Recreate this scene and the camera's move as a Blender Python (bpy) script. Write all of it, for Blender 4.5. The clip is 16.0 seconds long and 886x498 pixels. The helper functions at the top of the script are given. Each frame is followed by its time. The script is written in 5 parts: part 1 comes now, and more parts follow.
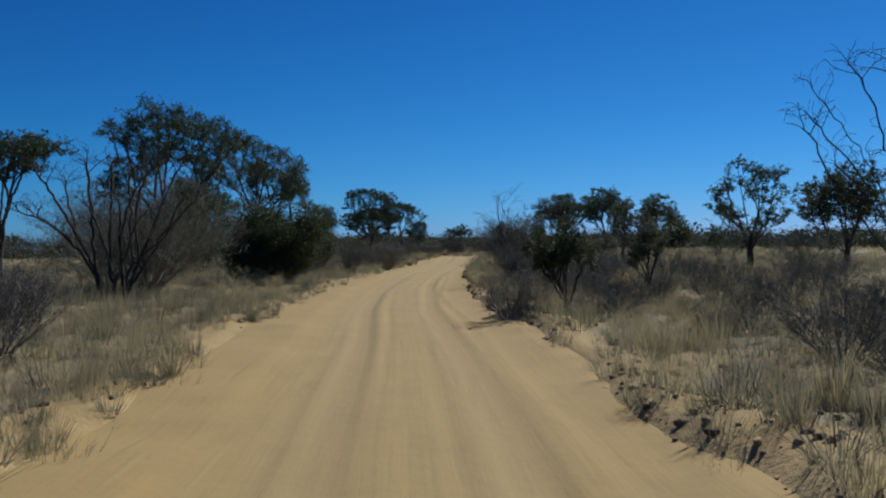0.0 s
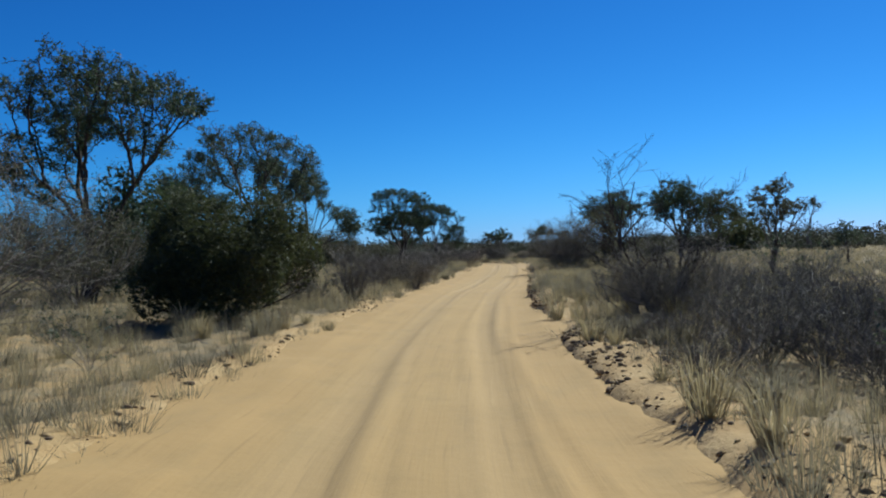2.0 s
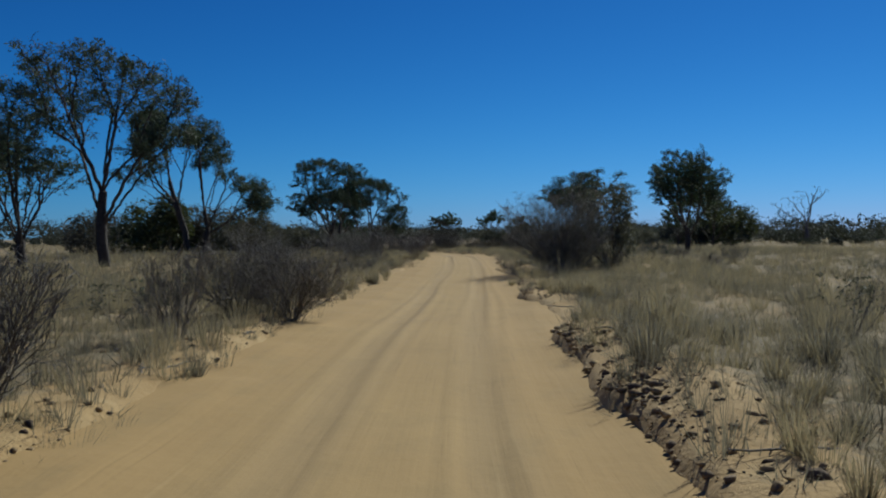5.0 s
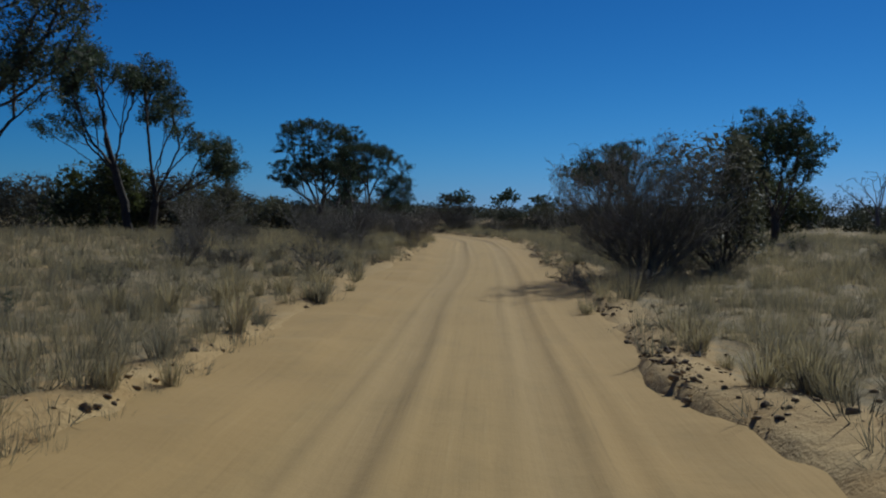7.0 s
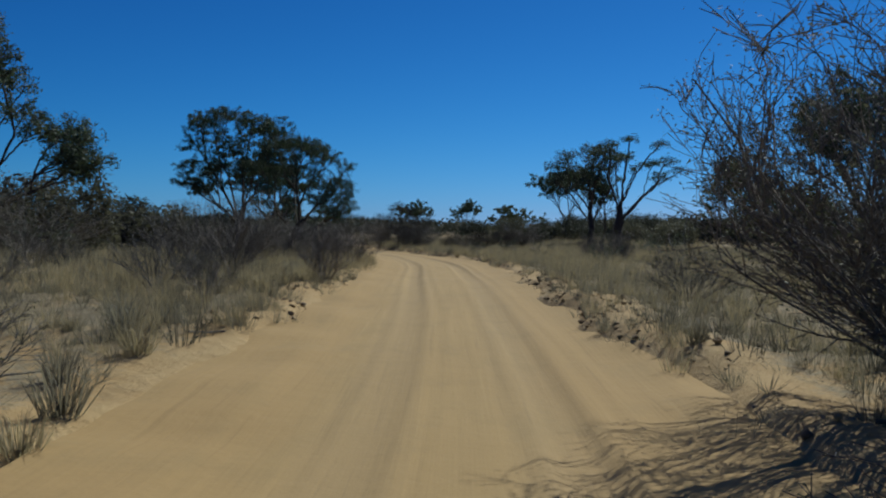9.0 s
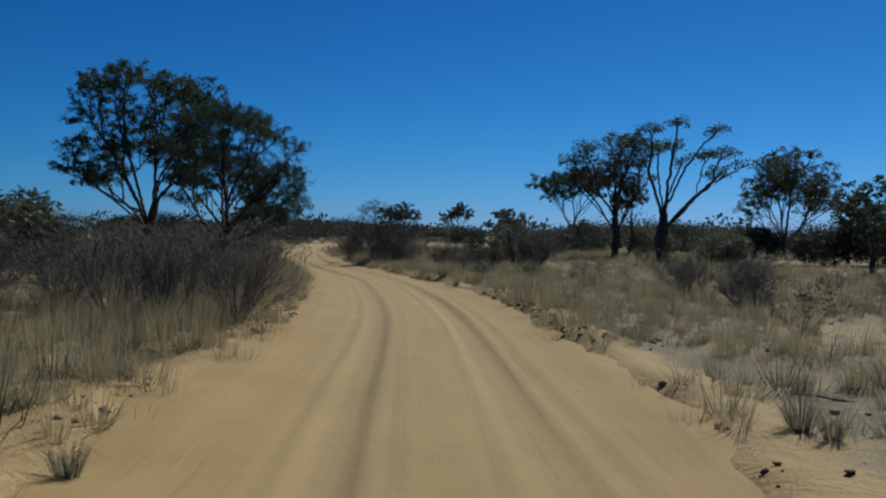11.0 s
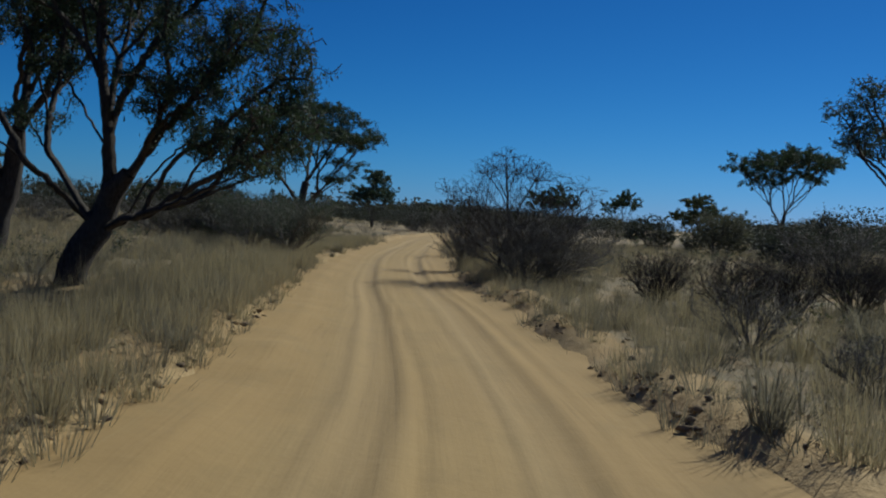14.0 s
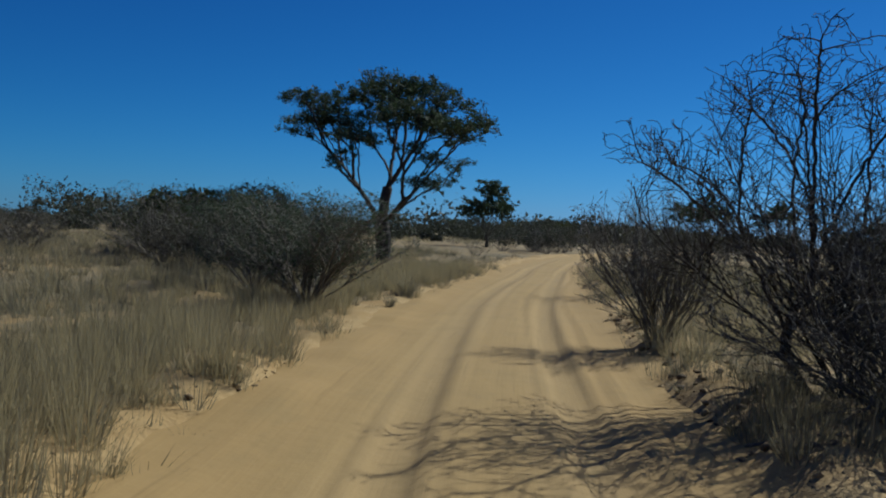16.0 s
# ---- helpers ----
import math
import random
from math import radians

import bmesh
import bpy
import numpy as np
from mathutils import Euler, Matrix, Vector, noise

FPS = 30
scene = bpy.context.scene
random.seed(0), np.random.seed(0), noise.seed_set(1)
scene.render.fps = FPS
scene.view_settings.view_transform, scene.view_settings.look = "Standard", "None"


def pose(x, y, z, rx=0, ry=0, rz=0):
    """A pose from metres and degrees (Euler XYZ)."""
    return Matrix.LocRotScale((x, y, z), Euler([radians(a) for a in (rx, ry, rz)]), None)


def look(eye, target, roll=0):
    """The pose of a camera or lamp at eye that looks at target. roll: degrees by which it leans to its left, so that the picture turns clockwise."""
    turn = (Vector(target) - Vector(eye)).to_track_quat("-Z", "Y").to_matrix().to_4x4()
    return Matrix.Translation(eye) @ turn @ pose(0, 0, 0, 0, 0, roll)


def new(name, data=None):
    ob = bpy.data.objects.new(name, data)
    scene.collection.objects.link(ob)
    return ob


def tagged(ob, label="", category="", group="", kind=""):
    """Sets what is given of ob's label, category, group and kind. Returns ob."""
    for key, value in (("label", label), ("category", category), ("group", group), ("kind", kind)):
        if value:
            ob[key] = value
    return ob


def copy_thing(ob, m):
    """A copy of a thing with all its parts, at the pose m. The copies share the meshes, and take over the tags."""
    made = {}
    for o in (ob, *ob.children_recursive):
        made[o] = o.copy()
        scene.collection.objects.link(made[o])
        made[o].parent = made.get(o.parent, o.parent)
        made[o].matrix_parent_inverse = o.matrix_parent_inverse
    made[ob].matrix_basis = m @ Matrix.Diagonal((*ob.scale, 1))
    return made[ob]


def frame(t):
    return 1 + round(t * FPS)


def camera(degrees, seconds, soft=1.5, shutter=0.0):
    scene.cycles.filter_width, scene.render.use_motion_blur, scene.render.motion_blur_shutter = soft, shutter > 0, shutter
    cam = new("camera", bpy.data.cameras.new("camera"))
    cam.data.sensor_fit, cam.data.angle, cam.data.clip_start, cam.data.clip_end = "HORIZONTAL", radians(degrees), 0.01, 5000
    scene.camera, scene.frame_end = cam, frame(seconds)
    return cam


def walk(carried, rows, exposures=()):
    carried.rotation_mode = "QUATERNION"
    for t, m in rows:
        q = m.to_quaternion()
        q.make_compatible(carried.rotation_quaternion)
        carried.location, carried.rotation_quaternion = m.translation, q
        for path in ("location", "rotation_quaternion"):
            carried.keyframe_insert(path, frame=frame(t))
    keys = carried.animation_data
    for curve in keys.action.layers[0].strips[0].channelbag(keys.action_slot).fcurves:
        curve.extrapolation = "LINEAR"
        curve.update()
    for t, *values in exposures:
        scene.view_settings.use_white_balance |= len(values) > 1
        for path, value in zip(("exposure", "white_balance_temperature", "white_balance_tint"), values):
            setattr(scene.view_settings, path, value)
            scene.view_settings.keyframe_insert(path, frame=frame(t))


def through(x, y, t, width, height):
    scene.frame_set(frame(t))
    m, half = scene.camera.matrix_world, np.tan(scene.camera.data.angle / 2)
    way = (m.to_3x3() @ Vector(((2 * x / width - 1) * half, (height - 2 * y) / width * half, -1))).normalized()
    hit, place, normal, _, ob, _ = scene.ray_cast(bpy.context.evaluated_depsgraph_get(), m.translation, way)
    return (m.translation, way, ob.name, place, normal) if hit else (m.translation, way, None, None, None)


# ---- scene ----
cam = camera(50.0, 16.0, soft=2.1)
# seconds, eye x, y, z, yaw to the left, pitch up, lean to the left
PATH = [
    (0, 0.002, -0.000, 1.654, 1.03, -0.25, -0.74),
    (0.5, -0.202, 4.588, 1.660, 1.39, -0.18, -0.93),
    (1, -0.435, 8.478, 1.655, 1.64, -0.43, -1.14),
    (1.5, -0.612, 12.274, 1.697, 2.79, 0.17, -1.75),
    (2, -0.842, 15.833, 1.758, 3.16, 0.13, -1.77),
    (2.5, -1.035, 19.447, 1.714, 1.98, -0.56, -0.79),
    (3, -1.183, 23.070, 1.691, 1.27, 0.63, -0.50),
    (3.5, -1.235, 26.310, 1.734, 0.97, -0.42, -1.14),
    (4, -1.332, 29.549, 1.724, 0.58, -0.60, -1.19),
    (4.2, -1.377, 31.026, 1.733, 0.32, -0.59, -1.20),
    (6.3, -1.381, 46.786, 1.855, -0.16, -1.63, 0.82),
    (6.5, -1.373, 48.417, 1.823, 0.14, -1.77, 0.81),
    (7, -1.309, 52.472, 1.779, 0.47, -2.09, 0.74),
    (7.5, -1.252, 56.511, 1.771, -0.04, -2.23, 0.65),
    (8, -1.161, 60.467, 1.715, -1.50, -2.37, 0.60),
    (8.5, -1.020, 64.780, 1.684, -2.14, -2.02, 0.64),
    (9, -0.974, 68.771, 1.665, -2.04, -1.20, 0.36),
    (9.2, -0.927, 70.483, 1.657, -1.88, -0.83, -0.07),
    (11.3, -0.350, 89.561, 1.935, -2.77, -0.99, 1.26),
    (11.5, -0.307, 91.361, 1.957, -2.30, -1.12, 1.34),
    (12, -0.174, 96.098, 1.952, -1.56, -1.27, 2.38),
    (12.5, -0.007, 101.009, 1.893, -0.30, -1.20, 2.94),
    (13, 0.023, 105.233, 1.872, 1.44, -1.53, 3.26),
    (13.5, -0.199, 109.294, 1.846, 3.68, -2.39, 3.51),
    (14, -0.465, 113.909, 1.767, 6.30, -1.89, 3.25),
    (14.5, -0.957, 118.384, 1.727, 8.30, -1.33, 2.78),
    (15, -1.502, 122.590, 1.687, 10.26, -1.64, 2.62),
    (15.5, -2.178, 126.339, 1.644, 12.68, -2.03, 2.88),
    (16, -2.944, 130.316, 1.651, 13.65, -1.10, 2.56),
]


def aimed(x, y, z, yaw, pitch, roll):
    ahead = Vector((-math.sin(radians(yaw)) * math.cos(radians(pitch)), math.cos(radians(yaw)) * math.cos(radians(pitch)), math.sin(radians(pitch))))
    return look((x, y, z), Vector((x, y, z)) + 5 * ahead, roll)


walk(cam, [(t, aimed(x, y, z, yaw, pitch, roll)) for t, x, y, z, yaw, pitch, roll in PATH],
     exposures=[(t, stops, 5900, 2) for t, stops in ((0, 0.1), (0.5, 0.33), (1, 0.05), (1.5, 0.0), (2, 0.6), (2.5, 0.15), (3, 0.06), (3.5, 0.55), (4, 0.0), (6.5, -0.05), (7, -0.3), (7.5, -0.35), (8, -0.1), (8.5, -0.35), (9, 0.0),
                (11.5, -0.1), (12, -0.1), (12.5, -0.05), (13.5, -0.1), (14, -0.18), (14.5, -0.05), (15, 0.28), (15.5, -0.06), (16, 0.0))])

# ---- world, sun ----
SUN_FROM = 32.0   # degrees to the right of the way ahead
SUN_UP = 40.0
sky_world = bpy.data.worlds.new("sky_world")
sky_world.use_nodes = True
scene.world = sky_world
wt = sky_world.node_tree
sky = wt.nodes.new("ShaderNodeTexSky")
sky.sky_type = "NISHITA"
sky.sun_disc = False
sky.sun_elevation = radians(SUN_UP)
sky.sun_rotation = radians(SUN_FROM)
sky.altitude = 1000
sky.air_density = 1.0
sky.dust_density = 0.3
sky.ozone_density = 3.0


def sky_math(kind, a, b):
    node = wt.nodes.new("ShaderNodeMath")
    node.operation = kind
    for socket, value in zip(node.inputs, (a, b)):
        if isinstance(value, (int, float)):
            socket.default_value = value
        else:
            wt.links.new(value, socket)
    return node.outputs[0]


# a deep, dry winter blue: the clear sky's own colours, more saturated
split_sky, join_sky = wt.nodes.new("ShaderNodeSeparateColor"), wt.nodes.new("ShaderNodeCombineColor")
wt.links.new(sky.outputs[0], split_sky.inputs[0])
sr, sg, sb = (sky_math("MULTIPLY", split_sky.outputs[k], 0.07) for k in range(3))
blue = sky_math("MULTIPLY", sb, sky_math("ADD", sky_math("MULTIPLY", sr, 0.6), 0.67))
wt.links.new(sky_math("ADD", sky_math("MULTIPLY", sky_math("POWER", sr, 2.2), 0.42), sky_math("MULTIPLY", blue, 0.028)), join_sky.inputs[0])
wt.links.new(sky_math("MULTIPLY", sky_math("POWER", sg, 1.35), 0.60), join_sky.inputs[1])
wt.links.new(blue, join_sky.inputs[2])
wt.links.new(join_sky.outputs[0], wt.nodes["Background"].inputs[0])
wt.nodes["Background"].inputs[1].default_value = 1.0
sun = new("sun", bpy.data.lights.new("sun", "SUN"))
sun.data.energy = 4.8
sun.data.angle = radians(0.53)
sun.data.color = (1.0, 0.95, 0.87)
az = radians(SUN_FROM)
sun_dir = Vector((math.sin(az) * math.cos(radians(SUN_UP)), math.cos(az) * math.cos(radians(SUN_UP)), math.sin(radians(SUN_UP))))
sun.matrix_world = look((40, 60, 60), Vector((40, 60, 60)) - sun_dir)


# ---- materials ----
class Nodes:
    """A small builder for one node material."""

    def __init__(self, name):
        self.mat = bpy.data.materials.new(name)
        self.mat.use_nodes = True
        self.tree = self.mat.node_tree
        self.bsdf = self.tree.nodes["Principled BSDF"]
        self.bsdf.inputs["Specular IOR Level"].default_value = 0.2

    def add(self, kind, **values):
        node = self.tree.nodes.new(kind)
        for key, value in values.items():
            node.inputs[key.replace("_", " ")].default_value = value
        return node

    def link(self, a, b):
        self.tree.links.new(a, b)

    def coords(self, scale=(1, 1, 1), uv=False):
        tc = self.add("ShaderNodeTexCoord")
        mp = self.add("ShaderNodeMapping", Scale=scale)
        self.link(tc.outputs["UV" if uv else "Object"], mp.inputs["Vector"])
        return mp.outputs[0]

    def noise(self, vec, scale, detail=4.0, rough=0.55):
        n = self.add("ShaderNodeTexNoise", Scale=scale, Detail=detail, Roughness=rough)
        self.link(vec, n.inputs["Vector"])
        return n.outputs["Fac"]

    def ramp(self, fac, stops):
        r = self.add("ShaderNodeValToRGB")
        els = r.color_ramp.elements
        while len(els) < len(stops):
            els.new(0.5)
        for e, (pos, col) in zip(els, stops):
            e.position = pos
            e.color = (*col, 1)
        self.link(fac, r.inputs[0])
        return r.outputs[0]

    def mix(self, fac, a, b, blend="MIX"):
        m = self.tree.nodes.new("ShaderNodeMix")
        m.data_type = "RGBA"
        m.blend_type = blend
        for sock, val in ((m.inputs[0], fac), (m.inputs[6], a), (m.inputs[7], b)):
            if isinstance(val, (int, float)):
                sock.default_value = val
            elif isinstance(val, tuple):
                sock.default_value = (*val, 1)
            else:
                self.link(val, sock)
        return m.outputs[2]

    def bump(self, height, strength, distance, after=None):
        b = self.add("ShaderNodeBump", Strength=strength, Distance=distance)
        self.link(height, b.inputs["Height"])
        if after is not None:
            self.link(after, b.inputs["Normal"])
        return b.outputs[0]

    def done(self, color, rough=0.9, normal=None):
        self.link(color, self.bsdf.inputs["Base Color"])
        self.bsdf.inputs["Roughness"].default_value = rough
        if normal is not None:
            self.link(normal, self.bsdf.inputs["Normal"])
        return self.mat


def sand_road_material():
    n = Nodes("tracked_sand")
    p = n.coords()
    s = n.coords((1.7, 0.07, 1), uv=True)
    fine = n.noise(p, 60, 3)
    streak = n.noise(s, 1.6, 5, 0.6)
    broad = n.noise(p, 0.35, 4)
    col = n.ramp(broad, [(0.3, (0.294, 0.193, 0.074)), (0.7, (0.344, 0.233, 0.092))])
    col = n.mix(n.ramp(streak, [(0.42, (0, 0, 0)), (0.8, (0.4, 0.4, 0.4))]), col, (0.244, 0.168, 0.066))
    across = n.add("ShaderNodeSeparateXYZ")
    n.link(n.coords(uv=True), across.inputs[0])
    # wheel tracks run 0.75 m either side of a line a little off the middle
    off = across
    for kind, by in (("SUBTRACT", 0.25), ("ABSOLUTE", 0), ("SUBTRACT", 0.75), ("ABSOLUTE", 0)):
        step = n.add("ShaderNodeMath")
        step.operation = kind
        n.link(off.outputs[0], step.inputs[0])
        step.inputs[1].default_value = by
        off = step
    packed = n.mix(0.3, off.outputs[0], n.noise(s, 2.3, 4, 0.6))
    col = n.mix(n.ramp(packed, [(0.25, (0.55, 0.55, 0.55)), (0.5, (0, 0, 0))]), col, (0.260, 0.185, 0.091))
    col = n.mix(0.25, col, n.ramp(fine, [(0.3, (0.244, 0.168, 0.074)), (0.7, (0.412, 0.294, 0.139))]))
    side_off = n.add("ShaderNodeMath")
    side_off.operation = "ABSOLUTE"
    n.link(across.outputs[0], side_off.inputs[0])
    loose = n.mix(0.45, side_off.outputs[0], n.noise(s, 1.3, 5, 0.65))
    col = n.mix(n.ramp(loose, [(0.72, (0, 0, 0)), (0.98, (0.6, 0.6, 0.6))]), col, (0.315, 0.203, 0.078))
    # fine lines drawn out along the track by tyres, and scuffed patches
    lines = n.noise(n.coords((6.0, 0.12, 1), uv=True), 2.0, 4, 0.6)
    scuff = n.noise(n.coords((1.0, 0.45, 1), uv=True), 1.7, 6, 0.65)
    col = n.mix(0.3, col, n.ramp(lines, [(0.3, (0.19, 0.132, 0.058)), (0.4, (0.325, 0.222, 0.094)), (0.62, (0.330, 0.226, 0.096)), (0.74, (0.44, 0.315, 0.148))]))
    col = n.mix(n.ramp(scuff, [(0.5, (0, 0, 0)), (0.66, (0.4, 0.4, 0.4))]), col, (0.25, 0.178, 0.078))
    nb = n.bump(streak, 0.16, 0.05)
    nb = n.bump(lines, 0.2, 0.03, nb)
    nb = n.bump(n.noise(p, 4, 5, 0.6), 0.3, 0.035, nb)
    nb = n.bump(fine, 0.15, 0.005, nb)
    return n.done(col, 0.95, nb)


def veld_ground_material():
    n = Nodes("veld_sand_with_litter")
    p = n.coords()
    broad = n.noise(p, 0.16, 5, 0.6)
    mid = n.noise(p, 1.3, 5, 0.65)
    fine = n.noise(p, 28, 4, 0.7)
    sand = n.ramp(mid, [(0.3, (0.300, 0.196, 0.080)), (0.7, (0.36, 0.258, 0.122))])
    scrap = n.noise(p, 6, 6, 0.75)
    litter = n.ramp(n.mix(0.5, fine, scrap), [(0.38, (0.07, 0.058, 0.036)), (0.5, (0.15, 0.122, 0.074)), (0.64, (0.30, 0.245, 0.145))])
    m = n.mix(0.45, n.mix(0.5, broad, mid), scrap)
    shoulder = n.add("ShaderNodeSeparateXYZ")
    n.link(n.coords((0.22, 1, 1), uv=True), shoulder.inputs[0])
    m = n.mix(n.ramp(shoulder.outputs[0], [(0.05, (0.9, 0.9, 0.9)), (0.3, (0, 0, 0))]), m, (0.2, 0.2, 0.2))
    col = n.mix(n.ramp(m, [(0.42, (0, 0, 0)), (0.53, (1, 1, 1))]), sand, litter)
    nb = n.bump(mid, 0.5, 0.1)
    nb = n.bump(n.noise(p, 7, 5, 0.65), 0.6, 0.06, nb)
    nb = n.bump(fine, 0.3, 0.015, nb)
    return n.done(col, 0.95, nb)


def bark_material(name, dark, light):
    n = Nodes(name)
    p = n.coords((1, 1, 0.25))
    grain = n.noise(p, 26, 5, 0.7)
    patch = n.noise(n.coords(), 2.2, 3)
    col = n.ramp(grain, [(0.32, dark), (0.7, light)])
    col = n.mix(n.ramp(patch, [(0.45, (0, 0, 0)), (0.75, (1, 1, 1))]), col, tuple(0.5 * (a + b) * 1.25 for a, b in zip(dark, light)))
    return n.done(col, 0.9, n.bump(grain, 0.8, 0.03))


def foliage_material(name, low, high, through, share=0.3, gloss=0.65):
    """Thin blades and leaves: colour by the single leaf and by the patch, some light comes through."""
    n = Nodes(name)
    g = n.tree.nodes.new("ShaderNodeNewGeometry")
    patch = n.noise(n.coords(), 0.6, 4, 0.65)
    one = n.ramp(g.outputs["Random Per Island"], [(0.0, low), (1.0, high)])
    col = n.mix(n.ramp(patch, [(0.35, (0, 0, 0)), (0.65, (0.55, 0.55, 0.55))]), one, tuple(0.62 * a for a in high))
    n.done(col, gloss)
    n.bsdf.inputs["Specular IOR Level"].default_value = 0.16
    back = n.add("ShaderNodeBsdfTranslucent", Color=(*through, 1))
    both = n.add("ShaderNodeMixShader", Fac=share)
    n.link(n.bsdf.outputs[0], both.inputs[1])
    n.link(back.outputs[0], both.inputs[2])
    n.link(both.outputs[0], n.tree.nodes["Material Output"].inputs[0])
    return n.mat


def clod_material():
    n = Nodes("crusted_sand_clod")
    g = n.tree.nodes.new("ShaderNodeNewGeometry")
    col = n.ramp(g.outputs["Random Per Island"], [(0.0, (0.075, 0.055, 0.04)), (0.3, (0.16, 0.115, 0.07)), (0.6, (0.29, 0.205, 0.10)), (1.0, (0.34, 0.245, 0.12))])
    return n.done(col, 0.95, n.bump(n.noise(n.coords(), 30, 4), 0.7, 0.02))


M_ROAD = sand_road_material()
M_GROUND = veld_ground_material()
M_BARK = bark_material("dark_thorn_bark", (0.022, 0.019, 0.016), (0.085, 0.071, 0.060))
M_TWIG = bark_material("grey_twig_bark", (0.075, 0.066, 0.056), (0.25, 0.225, 0.195))
M_DEAD = bark_material("bleached_dead_wood", (0.05, 0.046, 0.042), (0.20, 0.185, 0.165))
M_LEAF = foliage_material("olive_thorn_leaves", (0.025, 0.037, 0.024), (0.074, 0.100, 0.062), (0.060, 0.090, 0.040), 0.25)
M_LEAF_PALE = foliage_material("grey_olive_leaves", (0.038, 0.052, 0.034), (0.102, 0.128, 0.084), (0.076, 0.104, 0.055), 0.26)
M_LEAF_DARK = foliage_material("dark_evergreen_leaves", (0.029, 0.037, 0.018), (0.092, 0.102, 0.050), (0.075, 0.088, 0.03), 0.25)
M_LEAF_DRY = foliage_material("dry_brown_olive_leaves", (0.045, 0.045, 0.030), (0.130, 0.128, 0.084), (0.10, 0.10, 0.06), 0.33)
M_GRASS = foliage_material("dry_straw_grass", (0.120, 0.10, 0.058), (0.435, 0.382, 0.235), (0.36, 0.30, 0.165), 0.36, 0.8)
M_GRASS_GREY = foliage_material("weathered_grey_grass", (0.067, 0.064, 0.047), (0.25, 0.236, 0.17), (0.23, 0.205, 0.135), 0.36, 0.8)
M_LEAF_DUSK = foliage_material("dusky_thorn_leaves", (0.026, 0.029, 0.022), (0.070, 0.074, 0.055), (0.055, 0.062, 0.036), 0.22)
M_LEAF_GREY = foliage_material("withered_grey_leaves", (0.045, 0.042, 0.033), (0.125, 0.118, 0.092), (0.09, 0.085, 0.06), 0.28)
M_HERB = foliage_material("withered_dark_stalks", (0.035, 0.033, 0.026), (0.125, 0.118, 0.092), (0.09, 0.085, 0.06), 0.25, 0.85)
M_CLOD = clod_material()


# ---- mesh helpers ----
def mesh_from(name, verts, quads=None, tris=None, material=None, uv=None, smooth=False):
    """A mesh from arrays of corners and faces."""
    me = bpy.data.meshes.new(name)
    loops, starts, at = [], [], 0
    for faces, k in ((quads, 4), (tris, 3)):
        if faces is not None and len(faces):
            loops.append(np.asarray(faces, np.int32).ravel())
            starts.append(at + k * np.arange(len(faces), dtype=np.int32))
            at += k * len(faces)
    loops, starts = np.concatenate(loops), np.concatenate(starts)
    me.vertices.add(len(verts))
    me.vertices.foreach_set("co", np.asarray(verts, np.float32).ravel())
    me.loops.add(len(loops))
    me.loops.foreach_set("vertex_index", loops)
    me.polygons.add(len(starts))
    me.polygons.foreach_set("loop_start", starts)
    if uv is not None:
        layer = me.uv_layers.new(name="track")
        layer.data.foreach_set("uv", np.asarray(uv, np.float32)[loops].ravel())
    me.update(calc_edges=True)
    if smooth:
        me.polygons.foreach_set("use_smooth", np.ones(len(starts), bool))
    me.validate()
    if material:
        me.materials.append(material)
    return me


def part(name, mesh, parent, label=""):
    ob = new(name, mesh)
    ob.parent = parent
    return tagged(ob, label) if label else ob


def unit(v):
    return v / np.maximum(np.linalg.norm(v, axis=-1, keepdims=True), 1e-9)


def tubes(batches, sides):
    """Tapered tubes round many lines; batches of (points k,n,3 and radii k,n)."""
    allv, allq, base = [], [], 0
    for pts, rad in batches:
        k, n, _ = pts.shape
        tan = unit(np.gradient(pts, axis=1))
        ref = np.where(np.abs(tan[:, :1, 2:3]) > 0.9, np.array([1.0, 0, 0]), np.array([0, 0, 1.0]))
        a = unit(np.cross(tan, np.broadcast_to(ref, tan.shape)))
        b = np.cross(tan, a)
        ang = np.arange(sides) * 2 * np.pi / sides
        ring = pts[:, :, None] + rad[:, :, None, None] * (np.cos(ang)[:, None] * a[:, :, None] + np.sin(ang)[:, None] * b[:, :, None])
        allv.append(ring.reshape(-1, 3))
        idx = base + np.arange(k * n * sides).reshape(k, n, sides)
        nxt = np.roll(idx, -1, axis=2)
        allq.append(np.stack([idx[:, :-1], nxt[:, :-1], nxt[:, 1:], idx[:, 1:]], -1).reshape(-1, 4))
        base += k * n * sides
    return np.concatenate(allv), np.concatenate(allq)


